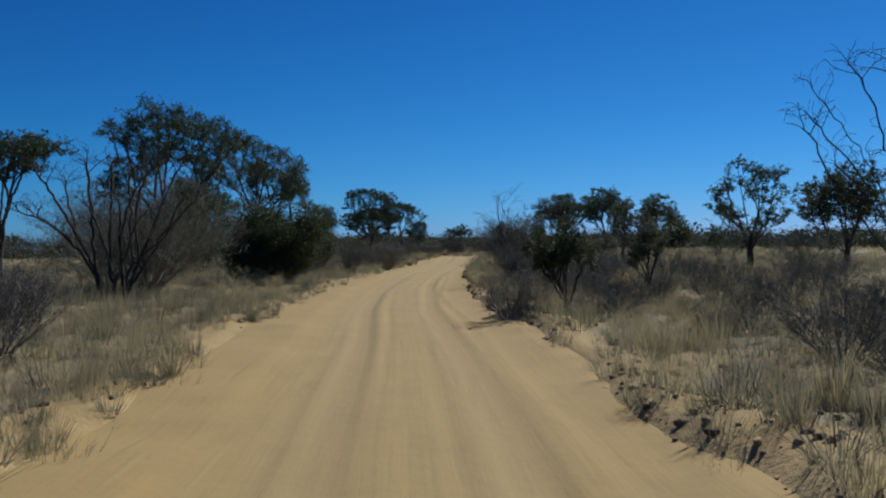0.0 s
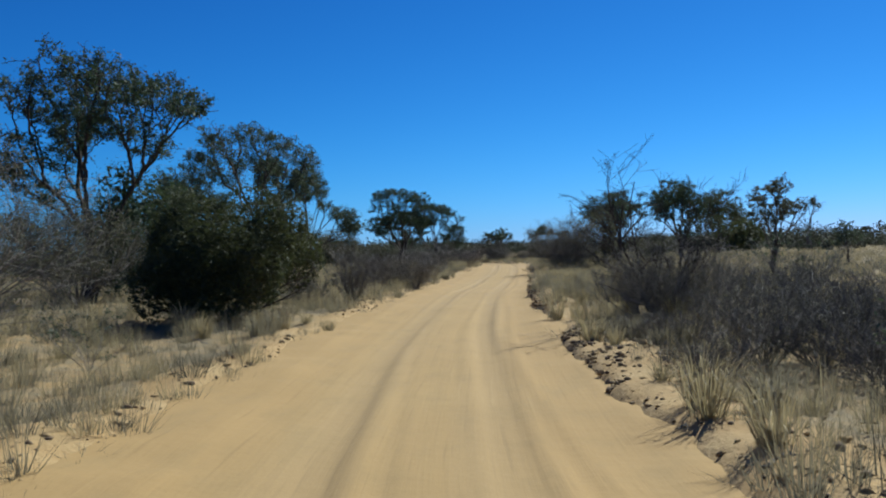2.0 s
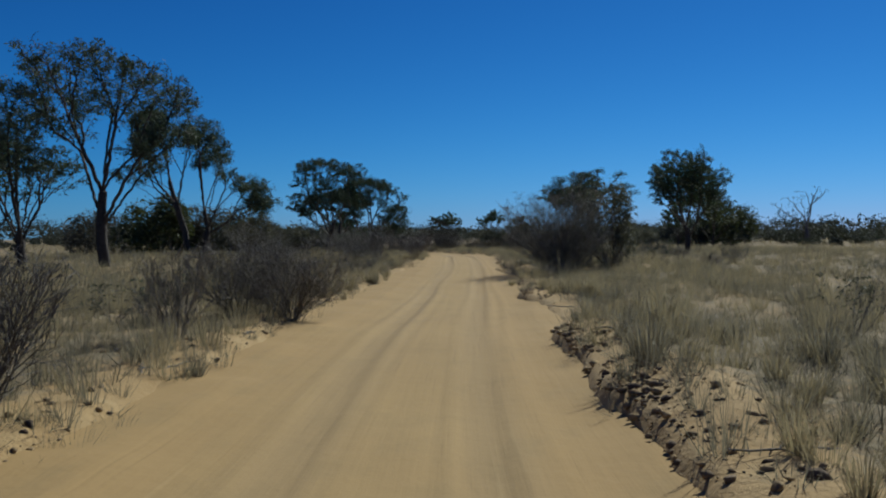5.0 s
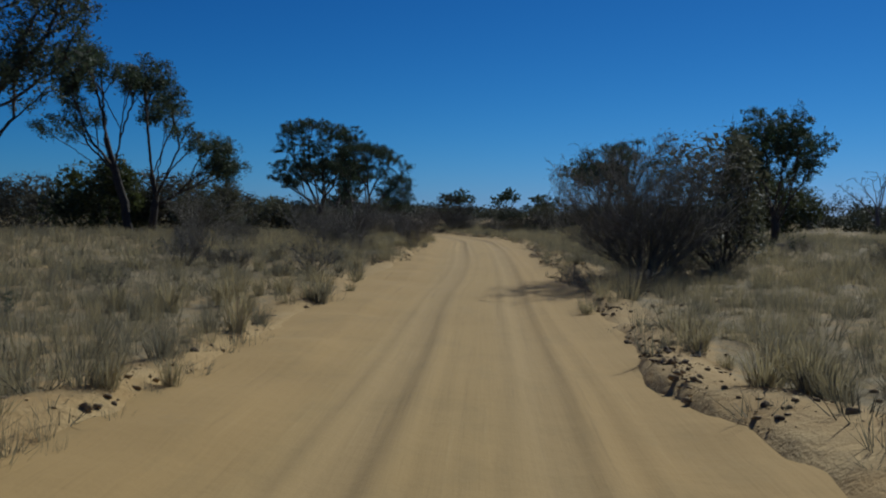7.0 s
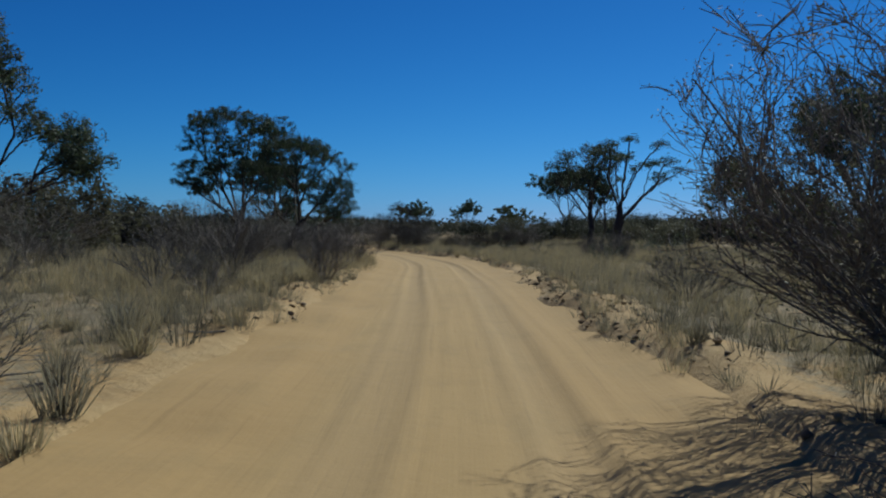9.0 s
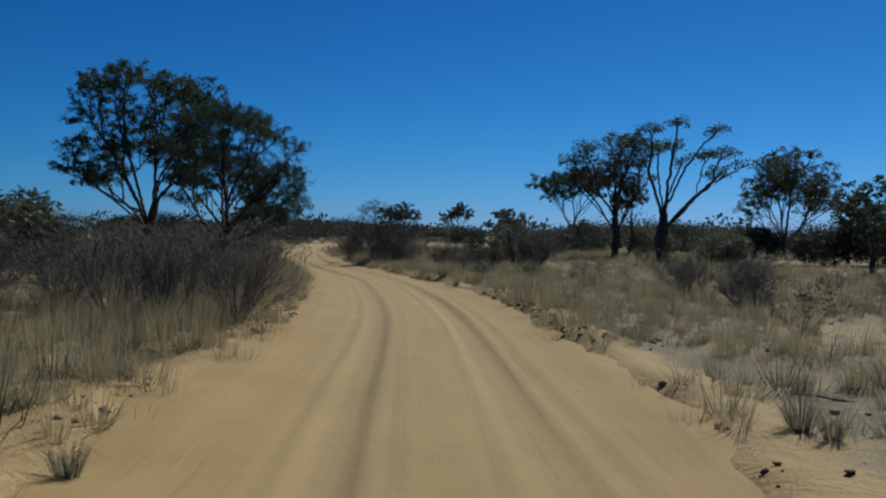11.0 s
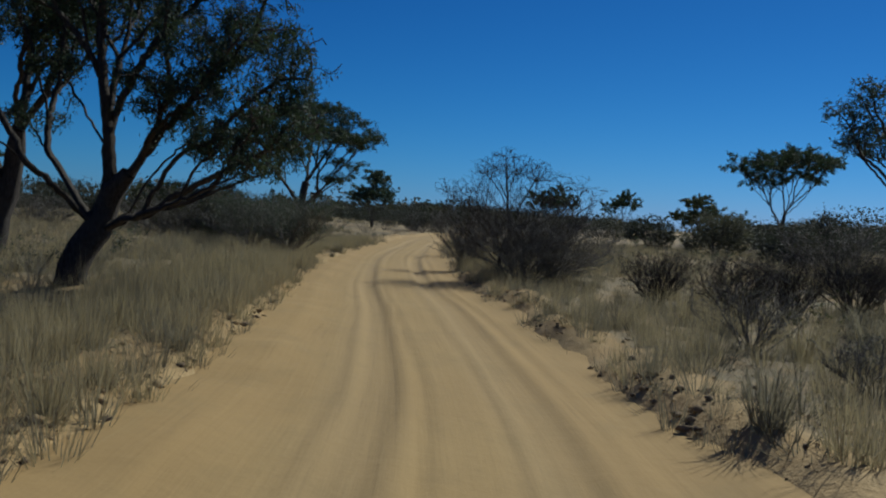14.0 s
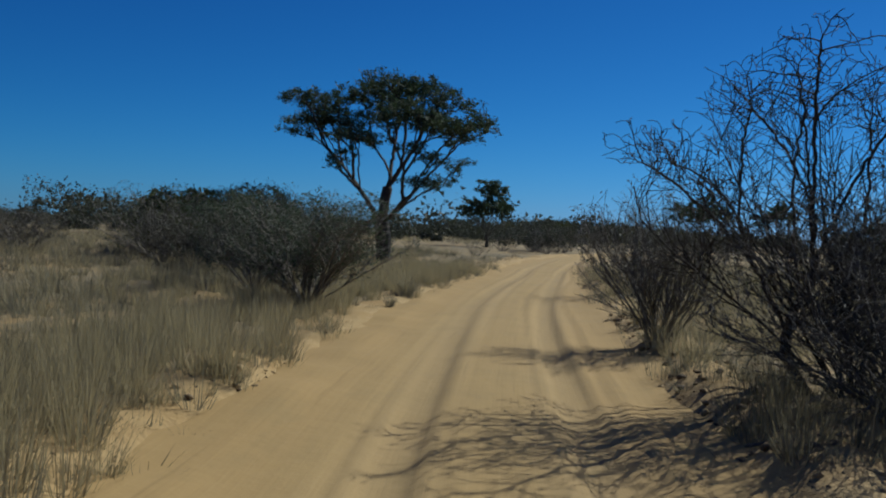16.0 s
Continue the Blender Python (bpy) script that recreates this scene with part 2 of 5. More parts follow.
def sprout(rng, pts, rad, per, span, length, angle, up, wander, n, thick=0.6, tip=0.25, droop=0.0):
    """Side branches: per from every line, leaving it between span[0] and span[1] of its length."""
    k, m, _ = pts.shape
    who = np.repeat(np.arange(k), per)
    t = (span[0] + (span[1] - span[0]) * rng.random(k * per)) * (m - 1)
    i = np.minimum(t.astype(int), m - 2)
    fr = (t - i)[:, None]
    start = pts[who, i] * (1 - fr) + pts[who, i + 1] * fr
    r0 = (rad[who, i] * (1 - fr[:, 0]) + rad[who, i + 1] * fr[:, 0]) * thick
    along = unit(pts[who, i + 1] - pts[who, i])
    side = rng.normal(size=along.shape)
    side = unit(side - (side * along).sum(-1, keepdims=True) * along)
    ang = np.radians(angle[0] + (angle[1] - angle[0]) * rng.random((k * per, 1)))
    d = np.cos(ang) * along + np.sin(ang) * side
    total = length[0] + (length[1] - length[0]) * rng.random((k * per, 1))
    out = [start]
    for s in range(n - 1):
        d = unit(d + np.array([0, 0, up]) / n + wander * rng.normal(size=d.shape) - np.array([0, 0, droop]) * (s / n))
        out.append(out[-1] + d * total / (n - 1))
    taper = np.linspace(1, tip, n)
    return np.stack(out, 1), r0[:, None] * taper


def leaves(rng, centres, size, flat=0.6, slim=0.42):
    """Small pointed leaves, one at each centre, turned at random."""
    k = len(centres)
    a = unit(rng.normal(size=(k, 3)) * np.array([1, 1, flat]))
    b = unit(np.cross(a, rng.normal(size=(k, 3))))
    s = size * (0.6 + 0.8 * rng.random((k, 1)))
    v = np.stack([centres - a * s - b * s * slim, centres - 0.6 * a * s + b * s * slim, centres + a * s], 1)
    return v.reshape(-1, 3), np.arange(3 * k).reshape(-1, 3)


# ---- the lie of the land ----
EDGE_Y = np.array([-40, 0, 9, 14, 22, 27, 36, 45, 60, 70, 77, 85, 92, 100, 105, 110, 113, 119, 123, 127, 131, 137, 144, 150, 160, 172, 186, 200, 215, 240, 400, 1500.0])
EDGE_L = np.array([-1.2, -2.4, -2.9, -3.3, -4.0, -4.1, -4.05, -3.95, -3.6, -3.3, -2.8, -2.5, -2.05, -2.0, -2.2, -2.4, -2.6, -3.1, -3.7, -4.4, -5.1, -6.3, -7.5, -8.3, -9.1, -10.1, -11.0, -11.2, -8.8, -4.3, 26, 250.0])
EDGE_R = np.array([3.2, 2.0, 1.4, 1.2, 0.4, 0.25, 0.0, 0.05, 0.65, 1.0, 1.3, 1.5, 1.6, 1.75, 1.9, 1.8, 1.6, 0.9, 0.35, -0.5, -1.1, -2.5, -3.7, -4.5, -5.8, -7.2, -8.5, -9.0, -6.5, -1.9, 29, 254.0])
ROAD_Y = np.array([-40, 0, 8, 16, 26, 36, 48, 57, 65, 70, 80, 91, 96, 105, 114, 123, 130, 145, 170, 1500.0])
ROAD_Z = np.array([0.05, 0.05, 0.06, 0.13, 0.12, 0.16, 0.20, 0.16, 0.08, 0.08, 0.2, 0.34, 0.35, 0.27, 0.17, 0.09, 0.05, 0.04, 0.08, 0.08])


def smooth_line(ys, vs):
    """A soft line through the given bends."""
    grid = np.arange(ys[0], 420, 0.5)
    v = np.interp(grid, ys, vs)
    w = np.hanning(17)
    v = np.convolve(np.pad(v, 8, mode="edge"), w / w.sum(), mode="valid")
    return lambda y: np.where(np.asarray(y) < 400, np.interp(y, grid, v), np.interp(y, ys, vs))


edge_left, edge_right, road_level = smooth_line(EDGE_Y, EDGE_L), smooth_line(EDGE_Y, EDGE_R), smooth_line(ROAD_Y, ROAD_Z)
rng_land = np.random.default_rng(5)
WAVES = [(rng_land.normal(size=2) * f, rng_land.random() * 6.28, 1 / (1 + f)) for f in (0.12, 0.2, 0.35, 0.6, 0.9, 1.4, 2.1, 3.0, 4.2, 5.5) for _ in range(3)]


def rough(x, y, low, high):
    """Smooth unevenness of the ground between two wave numbers, about -1 to 1."""
    out, norm = np.zeros(np.broadcast(x, y).shape), 0.0
    for k, ph, amp in WAVES:
        f = math.hypot(*k)
        if low <= f <= high:
            out = out + amp * np.sin(k[0] * x + k[1] * y + ph)
            norm += amp * amp
    return out / max(math.sqrt(norm), 1e-6)


def beyond_edge(x, y):
    """Metres outside the road's edge; negative on the road."""
    wob = 0.16 * rough(x * 0.3, y, 0.3, 2.5) + 0.10 * rough(x, y + 40, 1.5, 9)
    return np.maximum(edge_left(y) - x, x - edge_right(y)) + wob


def ground_z(x, y):
    o = beyond_edge(x, y)
    right = x > 0.5 * (edge_left(y) + edge_right(y))
    cut = np.where(right, np.interp(y, [20, 26, 62, 68], [0.0, 1.0, 1.0, 0.0]), 0) * np.clip(0.75 + 0.5 * rough(x, y, 0.2, 1.5), 0, 1)
    bank = np.clip((o + 0.25 - 0.2 * cut) / (0.9 - 0.62 * cut), 0, 1)
    bank = bank * bank * (3 - 2 * bank)
    ridge = np.exp(-((o - 0.75) / 0.5) ** 2) * np.where(right, 0.075, 0.05) * (1 + 0.55 * rough(x, y, 0.3, 2.5))
    lumps = np.clip(o + 0.1, 0, 1) * (0.06 * rough(x, y, 0.8, 9) + 0.04 * rough(x, y, 0.1, 0.8))
    return road_level(y) - 0.22 + bank * (0.30 + 0.06 * cut) + ridge + lumps + np.clip(o - 1, 0, 6) * 0.012


def road_z(x, y):
    mid = edge_left(y) * 0.5 + edge_right(y) * 0.5 + 0.25 + 0.12 * np.sin(y * 0.11) + 0.06 * np.sin(y * 0.31 + 1)
    u = x - mid
    z = road_level(y) + 0 * u
    for c, w, d in ((-0.78, 0.2, 0.05), (0.72, 0.2, 0.055), (-0.36, 0.08, 0.016), (1.1, 0.1, 0.024), (0.3, 0.07, 0.012), (-1.15, 0.09, 0.016)):
        sway = 0.05 * np.sin(y * (0.23 + 0.1 * c) + 7 * c)
        z = z - d * (0.75 + 0.35 * np.sin(y * 0.17 + 3 * c)) * np.interp(y, [85, 100], [0.85, 1.2]) * np.exp(-((u - c - sway) / w) ** 6)
        z = z + 0.35 * d * np.exp(-((u - c - sway - 1.7 * w) / (0.7 * w)) ** 2)
    out = np.clip((np.abs(u) - 1.35) / 0.6, 0, 1)
    return z + 0.05 * out * out + 0.010 * rough(x, y, 0.9, 2.6) * (0.4 + out) + 0.02 * rough(x, y, 0.3, 1.5) + 0.016 * rough(x, y, 2.0, 6.5) * (0.12 + out)


def patch_of(name, us, ys, height, centre, material, uv=False):
    yy, uu = np.meshgrid(ys, us, indexing="ij")
    xx = centre(yy) + uu
    v = np.stack([xx, yy, height(xx, yy)], -1).reshape(-1, 3)
    n, m = len(ys), len(us)
    i = np.arange(n * m).reshape(n, m)
    q = np.stack([i[:-1, :-1], i[:-1, 1:], i[1:, 1:], i[1:, :-1]], -1).reshape(-1, 4)
    flat = np.stack([uu if uv else beyond_edge(xx, yy), yy], -1).reshape(-1, 2)
    return new(name, mesh_from(name, v, q, None, material, flat, True))


def centre(y):
    return 0.5 * (edge_left(y) + edge_right(y))


side = np.concatenate([np.arange(0, 1.4, 0.35), np.arange(1.4, 3.0, 0.1), np.arange(3.0, 4.6, 0.18), np.arange(4.6, 10, 0.3), np.arange(10, 30, 1.2), np.arange(30, 100, 7), [110, 150, 220, 350, 600, 1000, 1600]])
us = np.concatenate([-side[:0:-1], side])
ys = np.concatenate([[-900, -400, -200, -100, -60, -40, -25, -15, -8], np.arange(-4, 165, 0.48), np.arange(165, 240, 1.0), np.arange(240, 400, 8), [450, 600, 900, 1500, 2600]])
ground = tagged(patch_of("ground", us, ys, ground_z, centre, M_GROUND), "pale sandy savanna ground with grey plant litter", "ground", kind="structure")
road = tagged(patch_of("road", np.arange(-2.6, 2.61, 0.07), np.concatenate([np.arange(-40, 0, 2), np.arange(0, 190, 0.42), np.arange(190, 400, 2)]), road_z, centre, M_ROAD, True),
              "orange-tan sand track with soft wheel ruts", "road", kind="structure")


def stand(x, y):
    """The ground's height at one place."""
    return float(max(ground_z(np.array(x), np.array(y)), road_z(np.array(x), np.array(y)) if -2.6 < x - float(centre(y)) < 2.6 else -9))


# ---- trees and bushes ----
def crown_lobes(rng, tiers, box, spare=0.7, thick=1.5):
    """Lobes of a crown: (across, height, half-width, half-height) in shares of the box, spread over its depth, with smaller ones between them."""
    xl, xr, top = box
    w = 0.5 * (xl + xr)
    wide = 1.2 if thick > 1 else 1.0
    out = []
    for u, v, ru, rv in tiers:
        side = xl if u < 0 else xr
        room = w * max(0.55, math.sqrt(max(0.0, 1 - min(1.0, abs(u)) ** 2)))
        first = (rng.random() - 0.5) * 0.9 * room
        out.append((u * side, first, v * top, wide * ru * w, wide * ru * w, thick * rv * top))
        if rng.random() < spare:
            back = -math.copysign((0.45 + 0.4 * rng.random()) * room, first)
            out.append((u * side * (0.75 + 0.3 * rng.random()), back, (v - 0.02 + 0.05 * rng.random()) * top, 0.85 * wide * ru * w, 0.85 * wide * ru * w, thick * rv * top))
    if thick > 1:
        for a in [row for row in np.array(out) for _ in range(2)]:
            some = np.array(out)
            gap = np.linalg.norm(some[:, :3] - a[:3], axis=1) + 1e3 * (np.linalg.norm(some[:, :3] - a[:3], axis=1) < 1e-6)
            b = some[np.argsort(gap)[int(rng.integers(5))]]
            mix = 0.35 + 0.3 * rng.random()
            c = a * mix + b * (1 - mix)
            c[3:] *= 0.65 + 0.3 * rng.random()
            c[:3] += 0.35 * c[3:] * rng.normal(size=3)
            c[2] = min(c[2], top - c[5])
            out.append(tuple(c))
    return np.array(out)


def layered_tiers(rng, kind, low=0.42, count=9):
    """Lobes of a usual crown: an umbrella, a dome or a loose stack of layers."""
    out = []
    for i in range(count):
        u = -0.8 + 1.6 * ((i + 0.5 * rng.random()) / count)
        rim = math.sqrt(max(0.0, 1 - (0.95 * u) ** 2))
        if kind == "umbrella":
            v = low + 0.18 + (0.78 - low) * rim * (0.7 + 0.3 * rng.random())
            out.append((u, v, 0.26 + 0.1 * rng.random(), 0.065))
            if i % 3 == 1:
                out.append((0.8 * u, v - 0.16, 0.26, 0.05))
        elif kind == "dome":
            v = low + (0.9 - low) * rim * (0.25 + 0.75 * rng.random())
            out.append((u * 0.85, v, 0.3 + 0.12 * rng.random(), 0.11))
        else:
            v = low + (0.9 - low) * rim * rng.random() ** 0.7
            out.append((u, v, 0.24 + 0.14 * rng.random(), 0.075))
    out.append((0.05, 0.9, 0.34, 0.08))
    return out


def colony(rng, trunk, lobes, step, count, up=0.12, wig=0.16, most=8000, fill=2.0, limbs=7):
    """A tree's skeleton: boughs run from the trunk to each lobe, then twigs grow towards points strewn in the lobes.
    Returns the nodes, each one's parent and the bough that it belongs to (-1: the trunk)."""
    P = [np.array(p) for p in trunk]
    parent = list(range(-1, len(trunk) - 1))
    bough = [-1] * len(trunk)
    way = [0.0]
    for a, b in zip(P[:-1], P[1:]):
        way.append(way[-1] + float(np.linalg.norm(b - a)))
    first = max(1, int(0.62 * (len(trunk) - 1)))
    # the main limbs go to lobes far apart from one another
    apart = unit(lobes[:, :3] - P[-1]) * [1, 1, 0.6]
    chief = [int(np.argmax(lobes[:, 2]))]
    while len(chief) < min(limbs, len(lobes)):
        gaps = np.min([np.linalg.norm(apart - apart[c], axis=1) for c in chief], axis=0)
        chief.append(int(np.argmax(gaps)))
    rest = [int(k) for k in np.argsort(np.linalg.norm(lobes[:, :3] - P[-1], axis=1)) if k not in chief]
    made = 0
    for k in chief + rest:
        goal = lobes[k, :3] - np.array([0, 0, 0.35 * lobes[k, 5]])
        Q = np.array(P[first:len(trunk)] if k in chief else P[first:])
        gap = goal - Q
        far = np.linalg.norm(gap, axis=1)
        cost = far + 0.8 * (np.array(way[first:first + len(Q)]) - way[first]) + 1.6 * np.maximum(0, -gap[:, 2]) + 0.8 * np.maximum(0, 0.35 * far - gap[:, 2])
        at = first + int(np.argmin(cost))
        start = P[at]
        line = goal - start
        length = float(np.linalg.norm(line))
        n = max(2, int(length / (1.3 * step)))
        bend = start + np.array([0.42 * line[0], 0.42 * line[1], 0.62 * line[2]]) + 0.07 * length * rng.normal(size=3)
        mine = bough[at]
        if mine < 0:
            mine, made = made, made + 1
        last = at
        for s in np.linspace(0, 1, n + 1)[1:]:
            p = (1 - s) ** 2 * start + 2 * s * (1 - s) * bend + s * s * goal + 0.16 * step * rng.normal(size=3)
            way.append(way[last] + float(np.linalg.norm(p - P[last])))
            P.append(p)
            parent.append(last)
            bough.append(mine)
            last = len(P) - 1
    size = (lobes[:, 3] * lobes[:, 4] * lobes[:, 5]) ** (2 / 3)
    who = rng.choice(len(lobes), count, p=size / size.sum())
    u = unit(rng.normal(size=(count, 3)))
    u[:, 2] = np.where(u[:, 2] < -0.2, 0.6 * u[:, 2], u[:, 2])
    A = lobes[who, :3] + u * lobes[who, 3:] * (rng.random((count, 1)) ** (1 / fill))
    N = len(P)
    cap = most + N
    X = np.zeros((cap, 3))
    X[:N] = P
    par = np.full(cap, -1)
    par[:N] = parent
    own = np.full(cap, -1)
    own[:N] = bough
    child = np.full((cap, 3), 1e9)
    kids = np.zeros(cap, int)
    begin = len(trunk)
    d2 = ((A[:, None] - X[None, begin:N]) ** 2).sum(-1)
    near = d2.argmin(1) + begin
    dist = d2.min(1)
    alive = np.ones(count, bool)
    for _ in range(90):
        act = np.nonzero(alive)[0]
        if not len(act) or N >= cap - 1:
            break
        pull = np.zeros((N, 3))
        one = np.zeros((N, 3))
        way_to = unit(A[act] - X[near[act]])
        np.add.at(pull, near[act], way_to)
        mixed = rng.permutation(len(act))
        one[near[act[mixed]]] = way_to[mixed]
        grow = np.unique(near[act])
        back = unit(X[grow] - X[np.maximum(par[grow], 0)])
        toward = np.where((kids[grow] > 0)[:, None], one[grow], unit(pull[grow]))
        new_p = X[grow] + step * unit(toward + 0.3 * back + wig * rng.normal(size=(len(grow), 3)) + np.array([0, 0, up]))
        twice = ((new_p - child[grow]) ** 2).sum(1) < (0.45 * step) ** 2
        kids[grow] += 1
        full = kids[grow] > 5
        if full.any():
            alive &= ~np.isin(near, grow[full])
        grow, new_p = grow[~(twice | full)][:cap - 1 - N], new_p[~(twice | full)][:cap - 1 - N]
        if not len(grow):
            continue
        child[grow] = new_p
        m = len(grow)
        X[N:N + m], par[N:N + m], own[N:N + m] = new_p, grow, own[grow]
        act = np.nonzero(alive)[0]
        d2 = ((A[act, None] - new_p[None]) ** 2).sum(-1)
        best = d2.argmin(1)
        got = d2[np.arange(len(act)), best]
        closer = got < dist[act]
        near[act[closer]] = N + best[closer]
        dist[act[closer]] = got[closer]
        alive &= dist > (1.15 * step) ** 2
        N += m
    return X[:N], par[:N], own[:N]


def swell(par, base, tip):
    """Thickness of every node, so that forks share out the wood between a base and a tip of given radius."""
    n = len(par)
    ends = np.ones(n)
    ends[par[par >= 0]] = 0
    load = ends.copy()
    for i in range(n - 1, 0, -1):
        load[par[i]] += load[i]
    power = math.log(max(base / tip, 1.5)) / math.log(max(load[0], 3))
    return tip * np.maximum(load, 1) ** power, load


def wood(X, par, r, pick, sides):
    """Tubes along the picked nodes' links to their parents; the thickest child goes on without a seam."""
    n = len(par)
    main = np.full(n, -1)
    for i in range(1, n):
        p = par[i]
        if main[p] < 0 or r[i] > r[main[p]]:
            main[p] = i
    link = X - X[np.maximum(par, 0)]
    link[0] = X[1] - X[0]
    tan = unit(link)
    goes = main >= 0
    tan[goes] = unit(tan[goes] + tan[main[goes]])
    ids = np.nonzero(pick & (par >= 0))[0]
    seam = main[par[ids]] != ids
    ang = np.arange(sides) * 2 * np.pi / sides

    def rings(c, t, rad):
        a = unit(np.cross(t, np.array([0.83, 0.55, 0.07])))
        b = np.cross(t, a)
        return c[:, None] + rad[:, None, None] * (np.cos(ang)[:, None] * a[:, None] + np.sin(ang)[:, None] * b[:, None])

    used = np.unique(np.concatenate([ids, par[ids[~seam]]]))
    at = np.full(n, -1)
    at[used] = np.arange(len(used))
    v = rings(X[used], tan[used], r[used])
    s = ids[seam]
    extra = rings(X[par[s]], unit(link[s]), np.minimum(r[s] * 1.15, r[par[s]]))
    low = np.empty(len(ids), int)
    low[~seam] = at[par[ids[~seam]]]
    low[seam] = len(used) + np.arange(len(s))
    k = np.arange(sides)
    lo = low[:, None] * sides + k
    lo2 = low[:, None] * sides + (k + 1) % sides
    hi = at[ids][:, None] * sides + k
    hi2 = at[ids][:, None] * sides + (k + 1) % sides
    return np.concatenate([v, extra]).reshape(-1, 3), np.stack([lo, lo2, hi2, hi], -1).reshape(-1, 4)


def grown_plant(name, x, y, X, par, own, base, tip, sides, mats, label, category, spots=None, size=0.05, flat=0.6, rng=None, slim=0.42):
    """One tree or bush from its skeleton: an empty at its foot; trunk or stems, each bough with its twigs, the leaves."""
    r, _ = swell(par, base, tip)
    r = np.where(own < 0, r, np.maximum(tip, 0.72 * r))
    root = tagged(new(name), label, category)
    root.matrix_world = pose(x, y, stand(x, y) - 0.04)
    for b in range(-1, own.max() + 1):
        pick = own == b
        if pick.sum() < (2 if b < 0 else 1):
            continue
        v, q = wood(X, par, r, pick, sides if b >= 0 else max(sides, 7))
        part("trunk" if b < 0 else "limb", mesh_from("limb", v, q, None, mats[0], None, True), root)
    if spots is not None and len(spots):
        v, q = leaves(rng, spots, size, flat, slim)
        part("crown", mesh_from("crown", v, None, q, mats[1]), root)
    return root


def twig_spots(rng, X, par, own, count, spread, uneven=0.7, twigs=4, flat=0.6, hang=0.0, skip=0.0):
    """Places for leaves along the outer twigs, some sprays thick and some thin."""
    n = len(par)
    load = np.ones(n)
    for i in range(n - 1, 0, -1):
        load[par[i]] += load[i]
    ids = np.nonzero((load <= twigs) & (own >= 0))[0]
    cell = np.floor(X[ids] / (4 * spread)).astype(int)
    key = (cell * np.array([73856093, 19349663, 83492791])).sum(1) % 997
    weight = np.exp(uneven * rng.normal(size=997))[key] * (rng.random(997) >= skip)[key]
    who = ids[rng.choice(len(ids), count, p=weight / weight.sum())]
    t = rng.random((count, 1))
    c = X[who] * t + X[par[who]] * (1 - t)
    c = c + np.clip(rng.normal(size=(count, 3)), -1.7, 1.7) * spread * np.array([1, 1, flat])
    if hang:
        c[:, 2] -= np.minimum(rng.exponential(hang, count), 3 * hang)
    return c


def trunk_line(rng, top, fork, lean, n=7, crook=0.03):
    t = np.linspace(0, 1, n)[:, None]
    end = np.array([lean[0] * top, lean[1] * top, fork * top])
    bend = np.array([rng.normal(), rng.normal(), 0]) * crook * top
    return t * end + np.sin(t * np.pi) * bend + 0.006 * top * rng.normal(size=(n, 3)) * (t > 0.1) * [1, 1, 0]


def leafy_tree(x, y, top, xl, xr, seed, size, mat=None, label="", fork=0.28, lean=(0.0, 0.0), girth=0.028, name="thorn_tree", category="tree", tiers=None, kind="layers", low=0.42, lobes=9, dens=1.0,
               twigs=1800, spread=0.013, uneven=0.5, hang=0.0, skip=0.0, droop=0.7, tip=0.0, slim=0.42, limbs=7):
    """A thorn tree: crooked trunk, boughs to each layer of the crown, and leaves in sprays on the outer twigs."""
    rng = np.random.default_rng(seed)
    twigs = int((1.4 if y < 180 else 0.6) * twigs)
    lob = crown_lobes(rng, tiers or layered_tiers(rng, kind, low, lobes), (xl, xr, top))
    area = 0.6 * (xl + xr) * top
    step = 0.030 * math.sqrt(area) * (900 / max(twigs, 200)) ** 0.4
    X, par, own = colony(rng, trunk_line(rng, top, fork, lean, crook=0.02), lob, step, twigs, limbs=limbs)
    count = int(dens * 1.6 * area / (size * size))
    c = twig_spots(rng, X, par, own, count, spread * top, uneven, 9, 0.8, hang, skip)
    s = size * np.where(rng.random(count) < 0.25, 1.5, 1.0)[:, None]
    return grown_plant(name, x, y, X, par, own, girth * top, tip or max(0.007, 0.0015 * top), 3, (M_BARK, mat or M_LEAF), label or "dark thorn tree with a spreading olive crown", category, c, s, droop, rng=rng, slim=slim)


def dead_tree(x, y, top, xl, xr, seed, label, fork=0.3, tufts=0, name="dead_tree", mat=None, girth=0.03, tiers=None, twigs=420, category="tree", up=0.3, wig=0.22, tip=0.0, spare=0.7):
    """A leafless tree: crooked limbs that fork into stiff bare twigs."""
    rng = np.random.default_rng(seed)
    lob = crown_lobes(rng, tiers or layered_tiers(rng, "layers", 0.45, 8), (xl, xr, top), spare, 1.0)
    step = 0.034 * math.sqrt(0.6 * (xl + xr) * top) * (600 / max(twigs, 150)) ** 0.33
    X, par, own = colony(rng, trunk_line(rng, top, fork, (0.0, 0.0), crook=0.04), lob, step, twigs, up, wig)
    c = twig_spots(rng, X, par, own, tufts, 0.02 * top, 0.7, 4) if tufts else None
    return grown_plant(name, x, y, X, par, own, girth * top, tip or max(0.006, 0.0012 * top), 5, (mat or M_DEAD, M_LEAF), label, category, c, 0.09, rng=rng)


